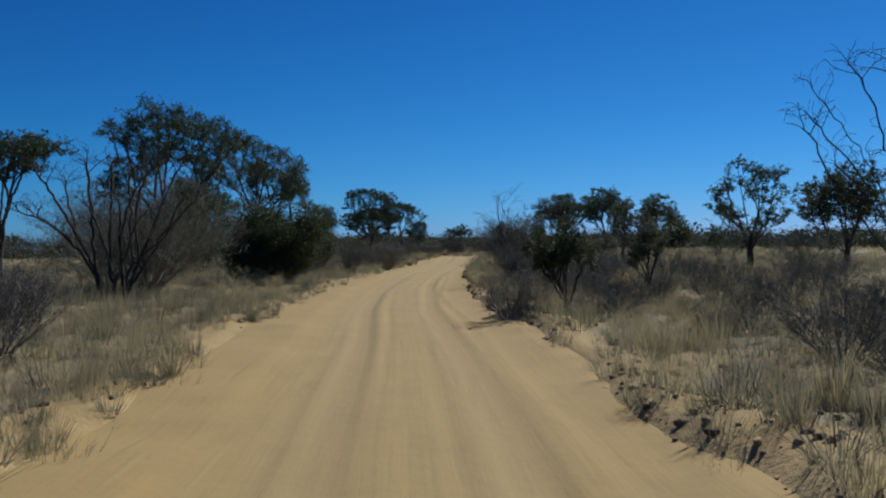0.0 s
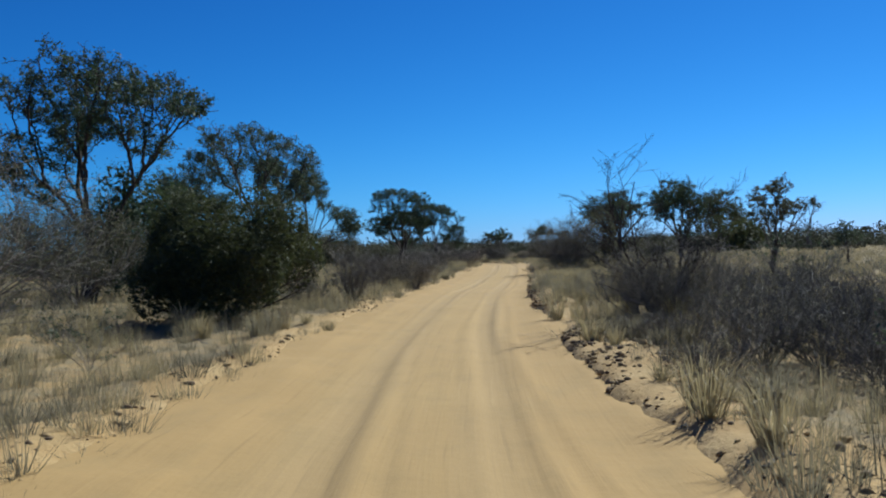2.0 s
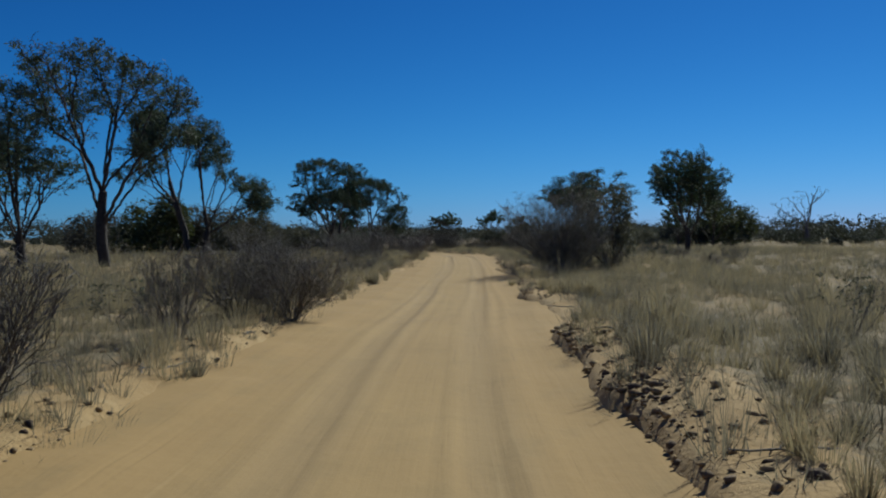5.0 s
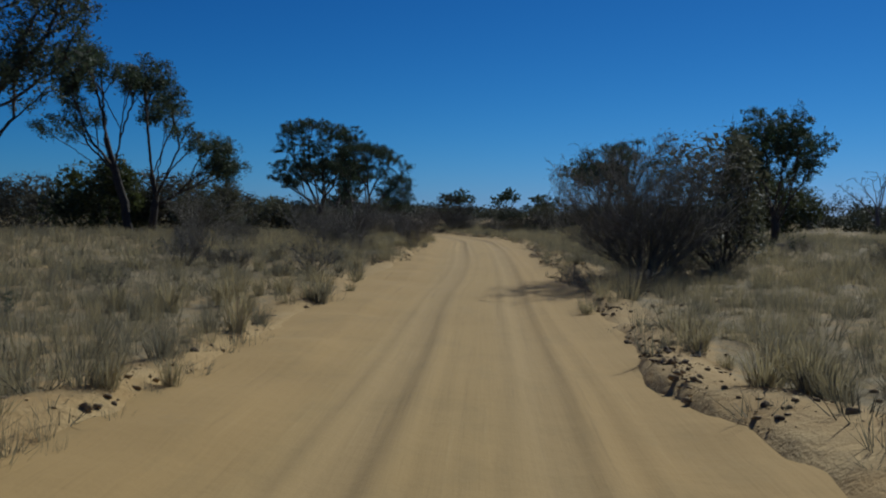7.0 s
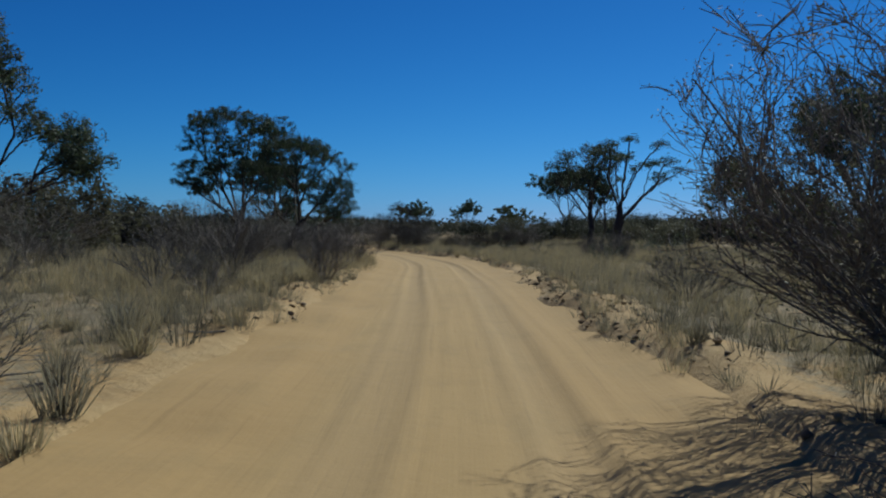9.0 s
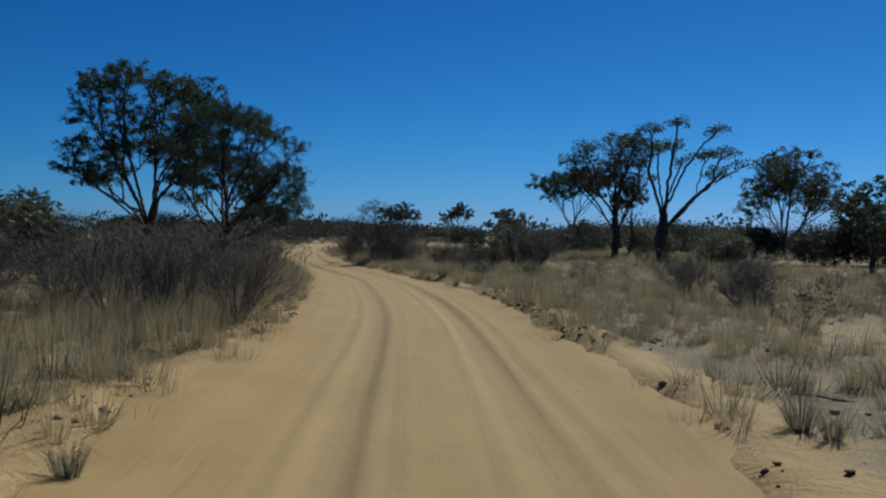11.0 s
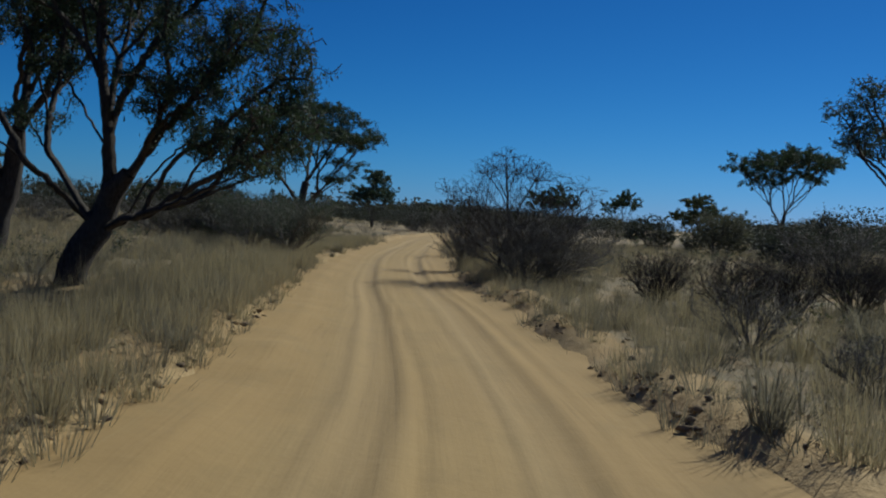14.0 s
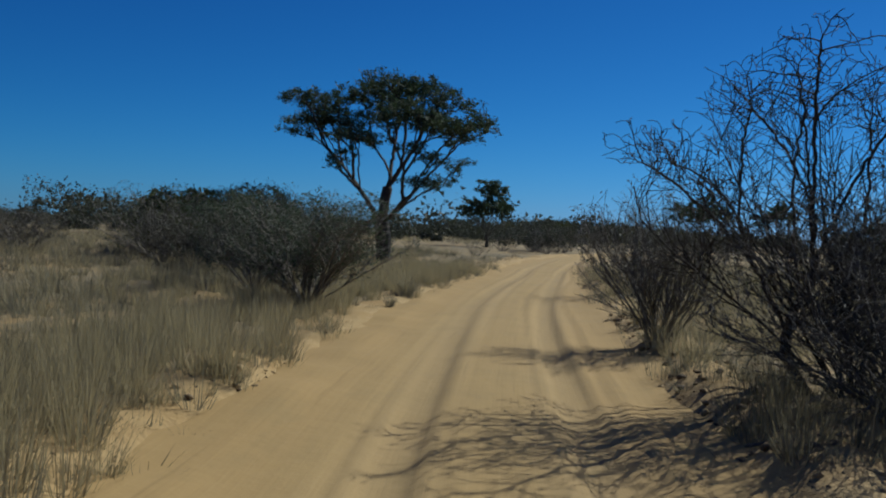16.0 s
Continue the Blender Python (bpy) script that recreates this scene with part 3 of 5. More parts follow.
def thicket(x, y, top, xl, xr, seed, label, stems=9, twigs=1500, wood=None, tiers=None, base=0.03, tip=0.005, name="dry_bush", up=0.4, wig=0.2):
    """A many-stemmed bush: stems fan out of one foot and fork into close upright twigs."""
    rng = np.random.default_rng(seed)
    lob = crown_lobes(rng, tiers or [(u, 0.5 + 0.32 * math.sqrt(1 - u * u) * (0.6 + 0.4 * rng.random()), 0.34, 0.2) for u in np.linspace(-0.75, 0.75, 7)] + [(u, 0.33, 0.36, 0.16) for u in np.linspace(-0.6, 0.6, 4)], (xl, xr, top), 1.0, 1.0)
    step = 0.03 * math.sqrt((xl + xr) * top) * (1500 / max(twigs, 300)) ** 0.33
    root = tagged(new(name), label, "bush")
    root.matrix_world = pose(x, y, stand(x, y) - 0.04)
    turn = np.arctan2(lob[:, 1], lob[:, 0])
    order = np.argsort(turn)
    for mine in np.array_split(order, min(stems, len(order))):
        some = lob[mine]
        a = float(np.arctan2(some[:, 1].mean(), some[:, 0].mean()))
        at = 0.06 * top * np.array([math.cos(a), math.sin(a), 0])
        lean = some[:, :3].mean(0)
        t = np.linspace(0, 1, 5)[:, None]
        line = at + t * np.array([0.2 * lean[0], 0.2 * lean[1], 0.22 * top]) + 0.012 * top * rng.normal(size=(5, 3)) * t
        X, par, own = colony(rng, line, some, step, twigs * len(mine) // len(lob), up, wig, 6500 * len(mine) // len(lob) + 60)
        X[:, 2] = np.maximum(X[:, 2], 0.03)
        r, _ = swell(par, base * (0.7 + 0.5 * rng.random()), tip)
        v, q = wood_of(X, par, r)
        part("stem", mesh_from("stem", v, q, None, wood or M_TWIG, None, True), root)
    return root


def wood_of(X, par, r):
    return wood(X, par, r, np.ones(len(par), bool), 4)


def stretch_to(p, xl, xr, yd, top, lo, hi, deep, high, dome):
    """Fit a grown plant's points to its crown's reach on both sides and to its height, with a domed top."""
    p = p.copy()
    s = np.clip(p[..., 2] / (0.45 * high), 0, 1)
    k = np.where(p[..., 0] < 0, xl / max(-lo, 0.1), xr / max(hi, 0.1))
    p[..., 0] *= 1 + (k - 1) * s
    p[..., 1] *= 1 + (yd / deep - 1) * s
    p[..., 2] *= top / high
    for axis, reach in ((0, np.where(p[..., 0] < 0, xl, xr)), (1, yd)):
        ripple = 1 + 0.09 * np.sin(9 * p[..., 2] / top + 5 * p[..., 1 - axis] / reach) + 0.06 * np.sin(17 * p[..., 2] / top - 8 * p[..., 1 - axis] / reach)
        q = np.abs(p[..., axis]) / (reach * ripple)
        p[..., axis] *= np.where(q > 0.6, (0.6 + 0.55 * np.tanh((q - 0.6) / 0.55)) / np.maximum(q, 1e-6), 1)
    if dome:
        far = np.where(p[..., 0] < 0, p[..., 0] / xl, p[..., 0] / xr) ** 2 + (p[..., 1] / yd) ** 2
        c = top * (1.06 - dome * np.clip(far, 0, 1.3))
        c = c * (1 + 0.08 * np.sin(p[..., 0] * 7 / xl + 1) * np.sin(p[..., 1] * 6 / xr + 2))
        q = p[..., 2] / c
        p[..., 2] = np.where(q > 0.8, c * (0.8 + 0.26 * np.tanh((q - 0.8) / 0.26)), p[..., 2])
    return p


def plant(name, x, y, lines, spots, size, box, sides, mats, label, category, group="", dome=0.0, names=("trunk", "limb", "crown"), split=True, rng=None, flat=0.6):
    """One tree or bush: an empty at its foot; its trunk, each limb with its twigs, and its leaves."""
    xl, xr, yd, top = box
    ends = np.concatenate([p.reshape(-1, 3) for p, _ in lines[1:]] + ([spots] if spots is not None else []))
    lo, hi = np.percentile(ends[:, 0], (3, 97))
    deep = 0.5 * np.ptp(np.percentile(ends[:, 1], (3, 97)))
    high = np.percentile(ends[:, 2], 97)
    lines = [(stretch_to(p, xl, xr, yd, top, lo, hi, deep, high, dome), r) for p, r in lines]
    root = tagged(new(name), label, category, group)
    root.matrix_world = pose(x, y, stand(x, y) - 0.03)

    def piece(title, batches):
        v, q = tubes(batches, sides)
        part(title, mesh_from(title, v, q, None, mats[0], None, True), root)

    if not split:
        piece("branchwork", lines)
    else:
        first = 0 if names[0] == names[1] else 1
        if first:
            piece(names[0], lines[:1])
        count = len(lines[first][0])
        for i in range(count):
            some = []
            for p, r in lines[first:]:
                per = len(p) // count
                some.append((p[i * per:(i + 1) * per], r[i * per:(i + 1) * per]))
            piece(names[1], some)
    if spots is not None and len(spots):
        v, q = leaves(rng, stretch_to(spots, xl, xr, yd, top, lo, hi, deep, high, dome), size, flat)
        part(names[2], mesh_from(names[2], v, None, q, mats[1]), root)
    return root


def leaf_spots(rng, lines, count, spread, start, uneven=0.8, flat=0.6):
    """Places for leaves along twigs: some boughs thick, some thin."""
    pts, _ = lines
    k, n, _ = pts.shape
    weight = np.repeat(np.exp(uneven * rng.normal(size=(k + 4) // 5)), 5)[:k]
    who = rng.choice(k, count, p=weight / weight.sum())
    t = (start + (1 - start) * rng.random(count)) * (n - 1)
    i = np.minimum(t.astype(int), n - 2)
    fr = (t - i)[:, None]
    c = pts[who, i] * (1 - fr) + pts[who, i + 1] * fr
    return c + np.clip(rng.normal(size=(count, 3)), -1.6, 1.6) * spread * np.array([1, 1, flat])


def grow_bush(seed, H, stems, open_to=(8, 42), n1=5, n2=5, r0=0.022, wander=0.09, up=0.35, foot=0.18, twig=1.0):
    """Many stems from one foot, forking upwards into twigs."""
    rng = np.random.default_rng(seed)
    a = 6.28 * (np.arange(stems) * 0.618 % 1) + 0.4 * rng.random(stems)
    tilt = np.radians(open_to[0] + (open_to[1] - open_to[0]) * rng.random(stems) ** 0.8)
    d = np.stack([np.cos(a) * np.sin(tilt), np.sin(a) * np.sin(tilt), np.cos(tilt)], -1)
    p = np.stack([np.cos(a), np.sin(a), 0 * a], -1) * foot * rng.random((stems, 1))
    length = H * (0.55 + 0.4 * rng.random((stems, 1)))
    out, n = [p], 7
    for s_ in range(n - 1):
        d = unit(d + np.array([0, 0, up / n]) + wander * rng.normal(size=d.shape))
        out.append(out[-1] + d * length / (n - 1))
    pts = np.stack(out, 1)
    rad = r0 * (0.6 + 0.7 * rng.random((stems, 1))) * np.linspace(1, 0.35, n)
    l1 = sprout(rng, pts, rad, n1, (0.2, 1.0), ((0.12 + 0.13 * twig) * H, (0.25 + 0.25 * twig) * H), (15, 50), 0.35, wander, 4, 0.7, 0.4)
    l2 = sprout(rng, *l1, n2, (0.15, 1.0), (0.10 * twig * H, 0.26 * twig * H), (18, 60), 0.25, wander * 1.4, 2 if twig == 1 else 3, 0.75, 0.5)
    for b_ in (l1, l2):
        np.maximum(b_[1], 0.0035, out=b_[1])
    return rng, [(pts, rad), l1, l2]


def dry_bush(x, y, top, xl, xr, seed, stems=18, leaf=0, size=0.035, mat=None, label="", n1=5, n2=5, r0=0.022, open_to=(8, 50), group="", name="dry_bush", wood=None, split=True, twig=1.0, wander=0.09):
    rng, lines = grow_bush(seed, top, stems, open_to, n1, n2, r0, wander, twig=twig)
    c = leaf_spots(rng, lines[2], leaf, 0.03 * top, 0.1, 0.5) if leaf else None
    return plant(name, x, y, lines, c, size, (xl, xr, 0.5 * (xl + xr), top), 3, (wood or M_TWIG, mat or M_LEAF_DRY), label or "bare grey twiggy bush in dry grass", "bush", group, 0.2, ("stem", "stem", "foliage"), split, rng)


def evergreen_bush(x, y, top, xl, xr, seed, size, label, mat=None, dens=2.6, name="evergreen_bush"):
    """A dense rounded bush, leafy down to the grass: lobes of leaves over a close dark inside."""
    rng, lines = grow_bush(seed, top, 14, (5, 70), 5, 3, 0.03, 0.1, 0.1)
    lines = [(p * np.array([0.7, 0.7, 0.75]), r) for p, r in lines]
    count = int(dens * (xl + xr) * top / (0.84 * size * size))
    a, h = rng.random(46) * 6.28, rng.random(46)
    r = (0.62 - 0.34 * h ** 2) * (0.55 + 0.45 * rng.random(46))
    lobes = np.stack([r * np.cos(a), r * np.sin(a), 0.14 + 0.66 * h], -1) * top
    big = top * (0.16 + 0.12 * rng.random(46))
    who = rng.choice(46, count, p=big ** 2 / (big ** 2).sum())
    u = unit(rng.normal(size=(count, 3)))
    inside = np.arange(count) < 0.3 * count
    c = lobes[who] + u * (big[who] * np.where(inside, 0.75, 0.78 + 0.3 * rng.random(count)))[:, None]
    keep = c[:, 2] > 0.03 * top
    c, leaf = c[keep], (size * np.where(inside, 2.4, 1.0))[keep, None]
    return plant(name, x, y, lines, c, leaf, (xl, xr, 0.5 * (xl + xr), top), 3, (M_BARK, mat or M_LEAF_DARK), label, "bush", "", 0.0, ("stem", "stem", "foliage"), True, rng)


# beside the first stretch of track
leafy_tree(-15.3, 48.8, 9.1, 2.9, 4.5, 11, 0.055, mat=M_LEAF, label="tall dark thorn tree with layered crown and bare top twigs", fork=0.34, girth=0.03, twigs=1700, skip=0.1, dens=1.3,
           tiers=[(-0.85, 0.79, 0.2, 0.04), (-0.5, 0.82, 0.28, 0.06), (0.0, 0.88, 0.34, 0.07), (0.35, 0.83, 0.3, 0.07), (0.62, 0.79, 0.3, 0.06), (0.9, 0.74, 0.2, 0.05), (-0.25, 0.68, 0.3, 0.07), (0.25, 0.66, 0.28, 0.05), (-0.6, 0.56, 0.28, 0.06), (0.55, 0.6, 0.24, 0.04), (-0.75, 0.45, 0.24, 0.05), (-0.08, 0.97, 0.1, 0.04)])
leafy_tree(-16.0, 33.0, 5.5, 3.3, 2.6, 12, 0.055, label="spreading thorn tree with a flat olive crown", fork=0.4, kind="umbrella", low=0.5)
thicket(-9.8, 26.8, 4.5, 2.9, 2.6, 13, "tall bare leafless thorn bush with dark forked branches", stems=9, twigs=2400, base=0.05, tip=0.005, wood=M_BARK, name="bare_thorn_bush", wig=0.14, up=0.25,
        tiers=[(-0.9, 0.62, 0.3, 0.1), (-0.6, 0.82, 0.3, 0.1), (-0.2, 0.9, 0.3, 0.1), (0.2, 0.86, 0.3, 0.1), (0.55, 0.9, 0.3, 0.1), (0.85, 0.7, 0.3, 0.1), (-0.5, 0.5, 0.3, 0.1), (0.4, 0.55, 0.3, 0.1), (0.0, 0.66, 0.3, 0.1)])
dry_bush(-9.6, 29.0, 3.6, 2.6, 2.4, 14, 50, 20000, 0.028, label="grey-brown twiggy bush with withered leaves", n1=6)
dry_bush(-12.0, 32.0, 2.9, 2.4, 2.3, 15, 32, 14000, 0.03)
evergreen_bush(-7.3, 38.4, 2.85, 2.0, 1.9, 16, 0.026, "dense dark green rounded evergreen bush beside the track", dens=4.6)
evergreen_bush(-13.6, 50.0, 4.4, 1.9, 1.8, 116, 0.05, "olive rounded thorn bush below a tall tree", mat=M_LEAF, dens=2.0)
dry_bush(-19.0, 54.0, 4.4, 3.3, 3.8, 17, 34, 12000, 0.045, label="large grey-brown twiggy bush with withered leaves", n1=6)
dry_bush(-14.2, 45.5, 3.2, 2.4, 2.2, 18, 30, 11000, 0.04)
dry_bush(-10.4, 49.5, 3.2, 1.6, 1.8, 19, 22, 1200, 0.04)
thicket(7.7, 15.4, 4.6, 2.2, 2.3, 20, "bare leafless thorn tree with long thin twigs", stems=5, twigs=1600, base=0.030, tip=0.0035, wood=M_BARK, name="bare_thorn_tree", wig=0.16, up=0.3,
        tiers=[(-0.95, 0.74, 0.25, 0.08), (-0.7, 0.9, 0.28, 0.08), (-0.3, 0.93, 0.3, 0.08), (0.2, 0.93, 0.3, 0.08), (0.7, 0.85, 0.3, 0.1), (0.9, 0.65, 0.25, 0.1), (-0.6, 0.6, 0.25, 0.1), (0.1, 0.7, 0.3, 0.1)])
leafy_tree(2.25, 20.7, 2.2, 0.95, 0.85, 21, 0.022, mat=M_LEAF_DARK, label="small dark multi-stemmed thorn shrub beside the track", fork=0.12, kind="dome", low=0.4, lobes=11, name="thorn_shrub", category="bush", girth=0.045, twigs=1200, dens=2.4, tip=0.004)
leafy_tree(4.52, 22.8, 1.95, 0.55, 0.6, 22, 0.02, mat=M_LEAF_DRY, label="small sparse thorn shrub with dark stems", fork=0.2, kind="layers", low=0.4, lobes=7, name="thorn_shrub", category="bush", girth=0.035, twigs=700, dens=1.4, tip=0.004)
for i, (bx, by, h) in enumerate(((5.2, 25.4, 1.0), (7.1, 27.8, 1.25), (4.4, 21.3, 0.75), (3.5, 22.4, 0.85), (6.2, 23.6, 0.9), (5.5, 36.5, 0.9), (3.7, 33.0, 0.7), (6.6, 19.6, 0.8))):
    dry_bush(bx, by, h, 0.75 * h, 0.75 * h, 210 + i, 24, 500, 0.018, label="low dark bare shrub in dry grass", r0=0.012, wood=M_DEAD, open_to=(6, 46), n1=4, n2=4)
for i, (bx, by, h) in enumerate(((-6.5, 13.2, 1.25), (-7.4, 15.2, 1.3), (-6.9, 11.6, 1.1), (-8.6, 17.0, 1.2), (-10.4, 19.5, 1.1))):
    dry_bush(bx, by, h, 0.8 * h, 0.75 * h, 360 + i, 30, 1800, 0.016, label="grey twiggy shrub with small withered leaves", r0=0.012, open_to=(6, 52), n1=5, n2=4, mat=M_LEAF_GREY)
for i, (bx, by, h) in enumerate(((1.5, 26.4, 0.6), (2.3, 27.4, 0.75), (3.1, 25.8, 0.7), (1.7, 29.0, 0.55), (2.8, 29.8, 0.7), (3.8, 28.3, 0.8), (1.3, 31.2, 0.5), (4.4, 30.6, 0.8))):
    dry_bush(bx, by, h, 0.85 * h, 0.85 * h, 380 + i, 26, 1300, 0.014, label="low grey shrub on the undercut bank", r0=0.010, open_to=(8, 62), n1=5, n2=4, mat=M_LEAF_GREY, split=i < 4)
dry_bush(0.95, 18.6, 0.95, 0.55, 0.85, 23, 22, 1300, 0.016, label="low dark twiggy bush at the track's edge", r0=0.012)
leafy_tree(12.9, 42.4, 5.1, 2.0, 1.9, 25, 0.05, mat=M_LEAF_PALE, label="upright thorn tree with a loose grey-green crown", fork=0.34, twigs=1100, skip=0.2,
           tiers=[(-0.35, 0.95, 0.16, 0.06), (0.1, 0.88, 0.26, 0.06), (0.5, 0.84, 0.28, 0.06), (0.8, 0.7, 0.24, 0.05), (-0.6, 0.74, 0.28, 0.05), (0.2, 0.68, 0.3, 0.05), (-0.85, 0.58, 0.22, 0.04), (-0.4, 0.5, 0.28, 0.05), (0.65, 0.5, 0.26, 0.05), (0.1, 0.42, 0.26, 0.05)])
leafy_tree(16.6, 41.2, 4.7, 2.2, 2.1, 26, 0.055, mat=M_LEAF_DARK, label="dark thorn tree with a dense domed crown", fork=0.26, kind="dome", low=0.36, lobes=13, dens=2.2)
dry_bush(14.6, 41.0, 1.9, 1.4, 1.3, 27, 18, 900, 0.04, mat=M_LEAF_DARK)
dry_bush(2.25, 34.45, 3.3, 1.5, 1.3, 28, 9, 0, label="small bare thorn tree with thin upright twigs", r0=0.022, n1=8, n2=8, open_to=(4, 46), wood=M_BARK, twig=0.6, wander=0.06, name="bare_thorn_tree")
dry_bush(2.4, 34.0, 1.6, 1.15, 1.4, 29, 56, 4500, 0.015, label="grey twiggy bush round the foot of a bare tree", r0=0.012)
leafy_tree(8.0, 46.4, 3.4, 0.85, 1.5, 30, 0.035, mat=M_LEAF_DRY, label="small thin thorn tree with sparse withered leaves", fork=0.32, low=0.5, lobes=6, dens=0.8, skip=0.4, twigs=600)
leafy_tree(18.8, 70.0, 2.6, 1.0, 1.2, 31, 0.05, mat=M_LEAF_PALE, fork=0.35, label="small pale thorn tree in the open grass", lobes=6, twigs=350)
dry_bush(-5.2, 44.6, 1.45, 0.85, 0.75, 32, 34, 400, 0.016, label="upright dark twiggy bush beside the track", r0=0.014, open_to=(5, 38), wood=M_DEAD)
dry_bush(-6.6, 44.1, 0.9, 0.8, 0.75, 33, 30, 2200, 0.018, label="low rounded dark bush with small leaves", r0=0.011, open_to=(8, 70))
dry_bush(-5.2, 50.5, 1.4, 0.5, 0.7, 34, 18, 200, 0.018, r0=0.012)

# beside the middle stretch
leafy_tree(-18.2, 84.6, 11.2, 4.7, 4.0, 40, 0.07, mat=M_LEAF_PALE, label="tall thorn tree with an open layered crown", fork=0.34, girth=0.026, twigs=1500, hang=0.12, skip=0.12,
           tiers=[(-0.78, 0.92, 0.22, 0.05), (-0.45, 0.93, 0.25, 0.05), (0.0, 0.92, 0.3, 0.06), (0.55, 0.86, 0.3, 0.06), (-0.85, 0.79, 0.22, 0.05), (-0.35, 0.78, 0.3, 0.06), (0.9, 0.74, 0.24, 0.06), (0.2, 0.72, 0.3, 0.06), (0.88, 0.58, 0.24, 0.06), (-0.5, 0.64, 0.24, 0.05), (0.55, 0.52, 0.28, 0.05)])
leafy_tree(-23.0, 86.0, 9.4, 3.8, 2.8, 41, 0.075, mat=M_LEAF_PALE, label="thorn tree with a low-forked trunk and a dense crown", fork=0.2, kind="dome", low=0.35, lobes=11, twigs=1100)
leafy_tree(-26.5, 90.0, 8.0, 3.2, 2.8, 42, 0.085, kind="dome", low=0.35)
leafy_tree(-19.48, 110.1, 10.6, 2.4, 5.5, 43, 0.075, mat=M_LEAF_PALE, label="slender thorn tree with a light feathery crown", fork=0.33, girth=0.022, twigs=1200, hang=0.15, skip=0.25, dens=1.1,
           tiers=[(0.02, 0.95, 0.2, 0.05), (0.12, 0.86, 0.24, 0.06), (-0.5, 0.84, 0.22, 0.05), (0.25, 0.74, 0.24, 0.06), (-0.3, 0.7, 0.22, 0.05), (0.35, 0.6, 0.22, 0.05), (0.6, 0.53, 0.28, 0.06), (0.85, 0.5, 0.22, 0.06), (0.92, 0.41, 0.2, 0.06), (0.7, 0.4, 0.24, 0.05)])
leafy_tree(-20.1, 107.9, 11.2, 5.7, 1.6, 44, 0.075, mat=M_LEAF_PALE, label="slender leaning thorn tree with a light crown", fork=0.5, lean=(-0.13, 0.0), girth=0.022, twigs=1000, hang=0.12, skip=0.25, dens=1.1,
           tiers=[(-0.42, 0.96, 0.26, 0.06), (-0.6, 0.88, 0.26, 0.06), (-0.25, 0.85, 0.26, 0.06), (-0.5, 0.76, 0.26, 0.06), (-0.75, 0.72, 0.16, 0.04), (-0.55, 0.58, 0.26, 0.04), (-0.85, 0.55, 0.22, 0.04), (0.4, 0.8, 0.22, 0.05)])
evergreen_bush(-24.5, 115.0, 4.6, 3.0, 2.8, 45, 0.11, "dark dense bush behind slender trees")
dry_bush(-4.2, 54.9, 1.5, 1.15, 1.0, 46, 54, 2600, 0.013, label="grey twiggy bush leaning over the track's edge", r0=0.011, open_to=(8, 55))
dry_bush(-5.4, 55.6, 1.5, 1.0, 1.0, 47, 44, 2000, 0.013, r0=0.011, wood=M_DEAD)
dry_bush(3.56, 76.0, 3.45, 2.3, 2.1, 48, 60, 24000, 0.017, label="large grey twiggy bush with sparse olive leaves beside the track", n1=9, n2=10, twig=0.5, wander=0.05, r0=0.019, mat=M_LEAF_DRY, open_to=(3, 58))
evergreen_bush(6.1, 78.6, 3.55, 1.7, 0.95, 49, 0.045, "dark bushy thorn tree behind a twiggy bush", mat=M_LEAF_DRY, dens=1.2)
leafy_tree(15.9, 103.4, 7.3, 2.9, 3.0, 50, 0.06, label="dark thorn tree with a full domed crown", fork=0.26, kind="dome", low=0.38, lobes=12, dens=2.2, twigs=1300, mat=M_LEAF)
leafy_tree(26.0, 132.0, 5.2, 1.9, 2.9, 51, 0.12, mat=M_LEAF_DARK, kind="dome", low=0.35, twigs=350)
leafy_tree(22.3, 131.0, 5.0, 1.8, 2.0, 52, 0.12, kind="dome", low=0.35, twigs=350)
dead_tree(43.0, 152.0, 7.3, 3.9, 4.2, 53, "bleached dead tree with stark bare limbs", fork=0.35, girth=0.04, twigs=160, tip=0.018)
evergreen_bush(33.0, 150.0, 4.5, 3.2, 3.2, 54, 0.14, "dark dense bush in far grass")
dry_bush(1.75, 72.3, 0.5, 0.9, 1.2, 155, 26, 400, 0.016, label="low pile of dead brushwood on the track's edge", r0=0.012, open_to=(30, 84), wood=M_DEAD, name="brushwood")
dry_bush(-8.9, 118.0, 2.0, 1.5, 1.5, 156, 24, 2200, 0.05, label="dark twiggy bush below thorn trees", mat=M_LEAF_DRY)
dry_bush(-9.4, 82.0, 1.3, 0.6, 0.7, 55, 18, 200, 0.025)
dry_bush(-5.6, 94.0, 2.3, 1.3, 1.4, 56, 24, 600, 0.03)
dry_bush(-8.2, 99.0, 2.0, 1.3, 1.4, 57, 22, 600, 0.03)
dry_bush(-15.0, 104.0, 2.6, 1.4, 3.0, 58, 26, 900, 0.05)
dry_bush(-2.9, 90.3, 1.15, 0.6, 0.8, 59, 22, 250, 0.016, r0=0.011)

# a belt of dense thorn bushes behind the trees
for i, (bx, by, h, w) in enumerate(((-17.6, 116.0, 3.7, 2.3), (-21.2, 118.5, 3.9, 2.6), (-15.0, 124.0, 2.5, 2.2), (-18.6, 127.0, 2.8, 2.4), (-15.4, 157.5, 2.2, 1.8), (-20.5, 168.0, 2.8, 2.2), (-26.0, 124.0, 3.4, 2.8), (-30.5, 118.0, 3.6, 2.8))):
    evergreen_bush(bx, by, h, w, w, 260 + i, 0.075 if by < 130 else 0.042, "dense brown-olive thorn bush in a belt", mat=(M_LEAF_DRY, M_LEAF_GREY)[i % 2], dens=1.7, name="thorn_bush")

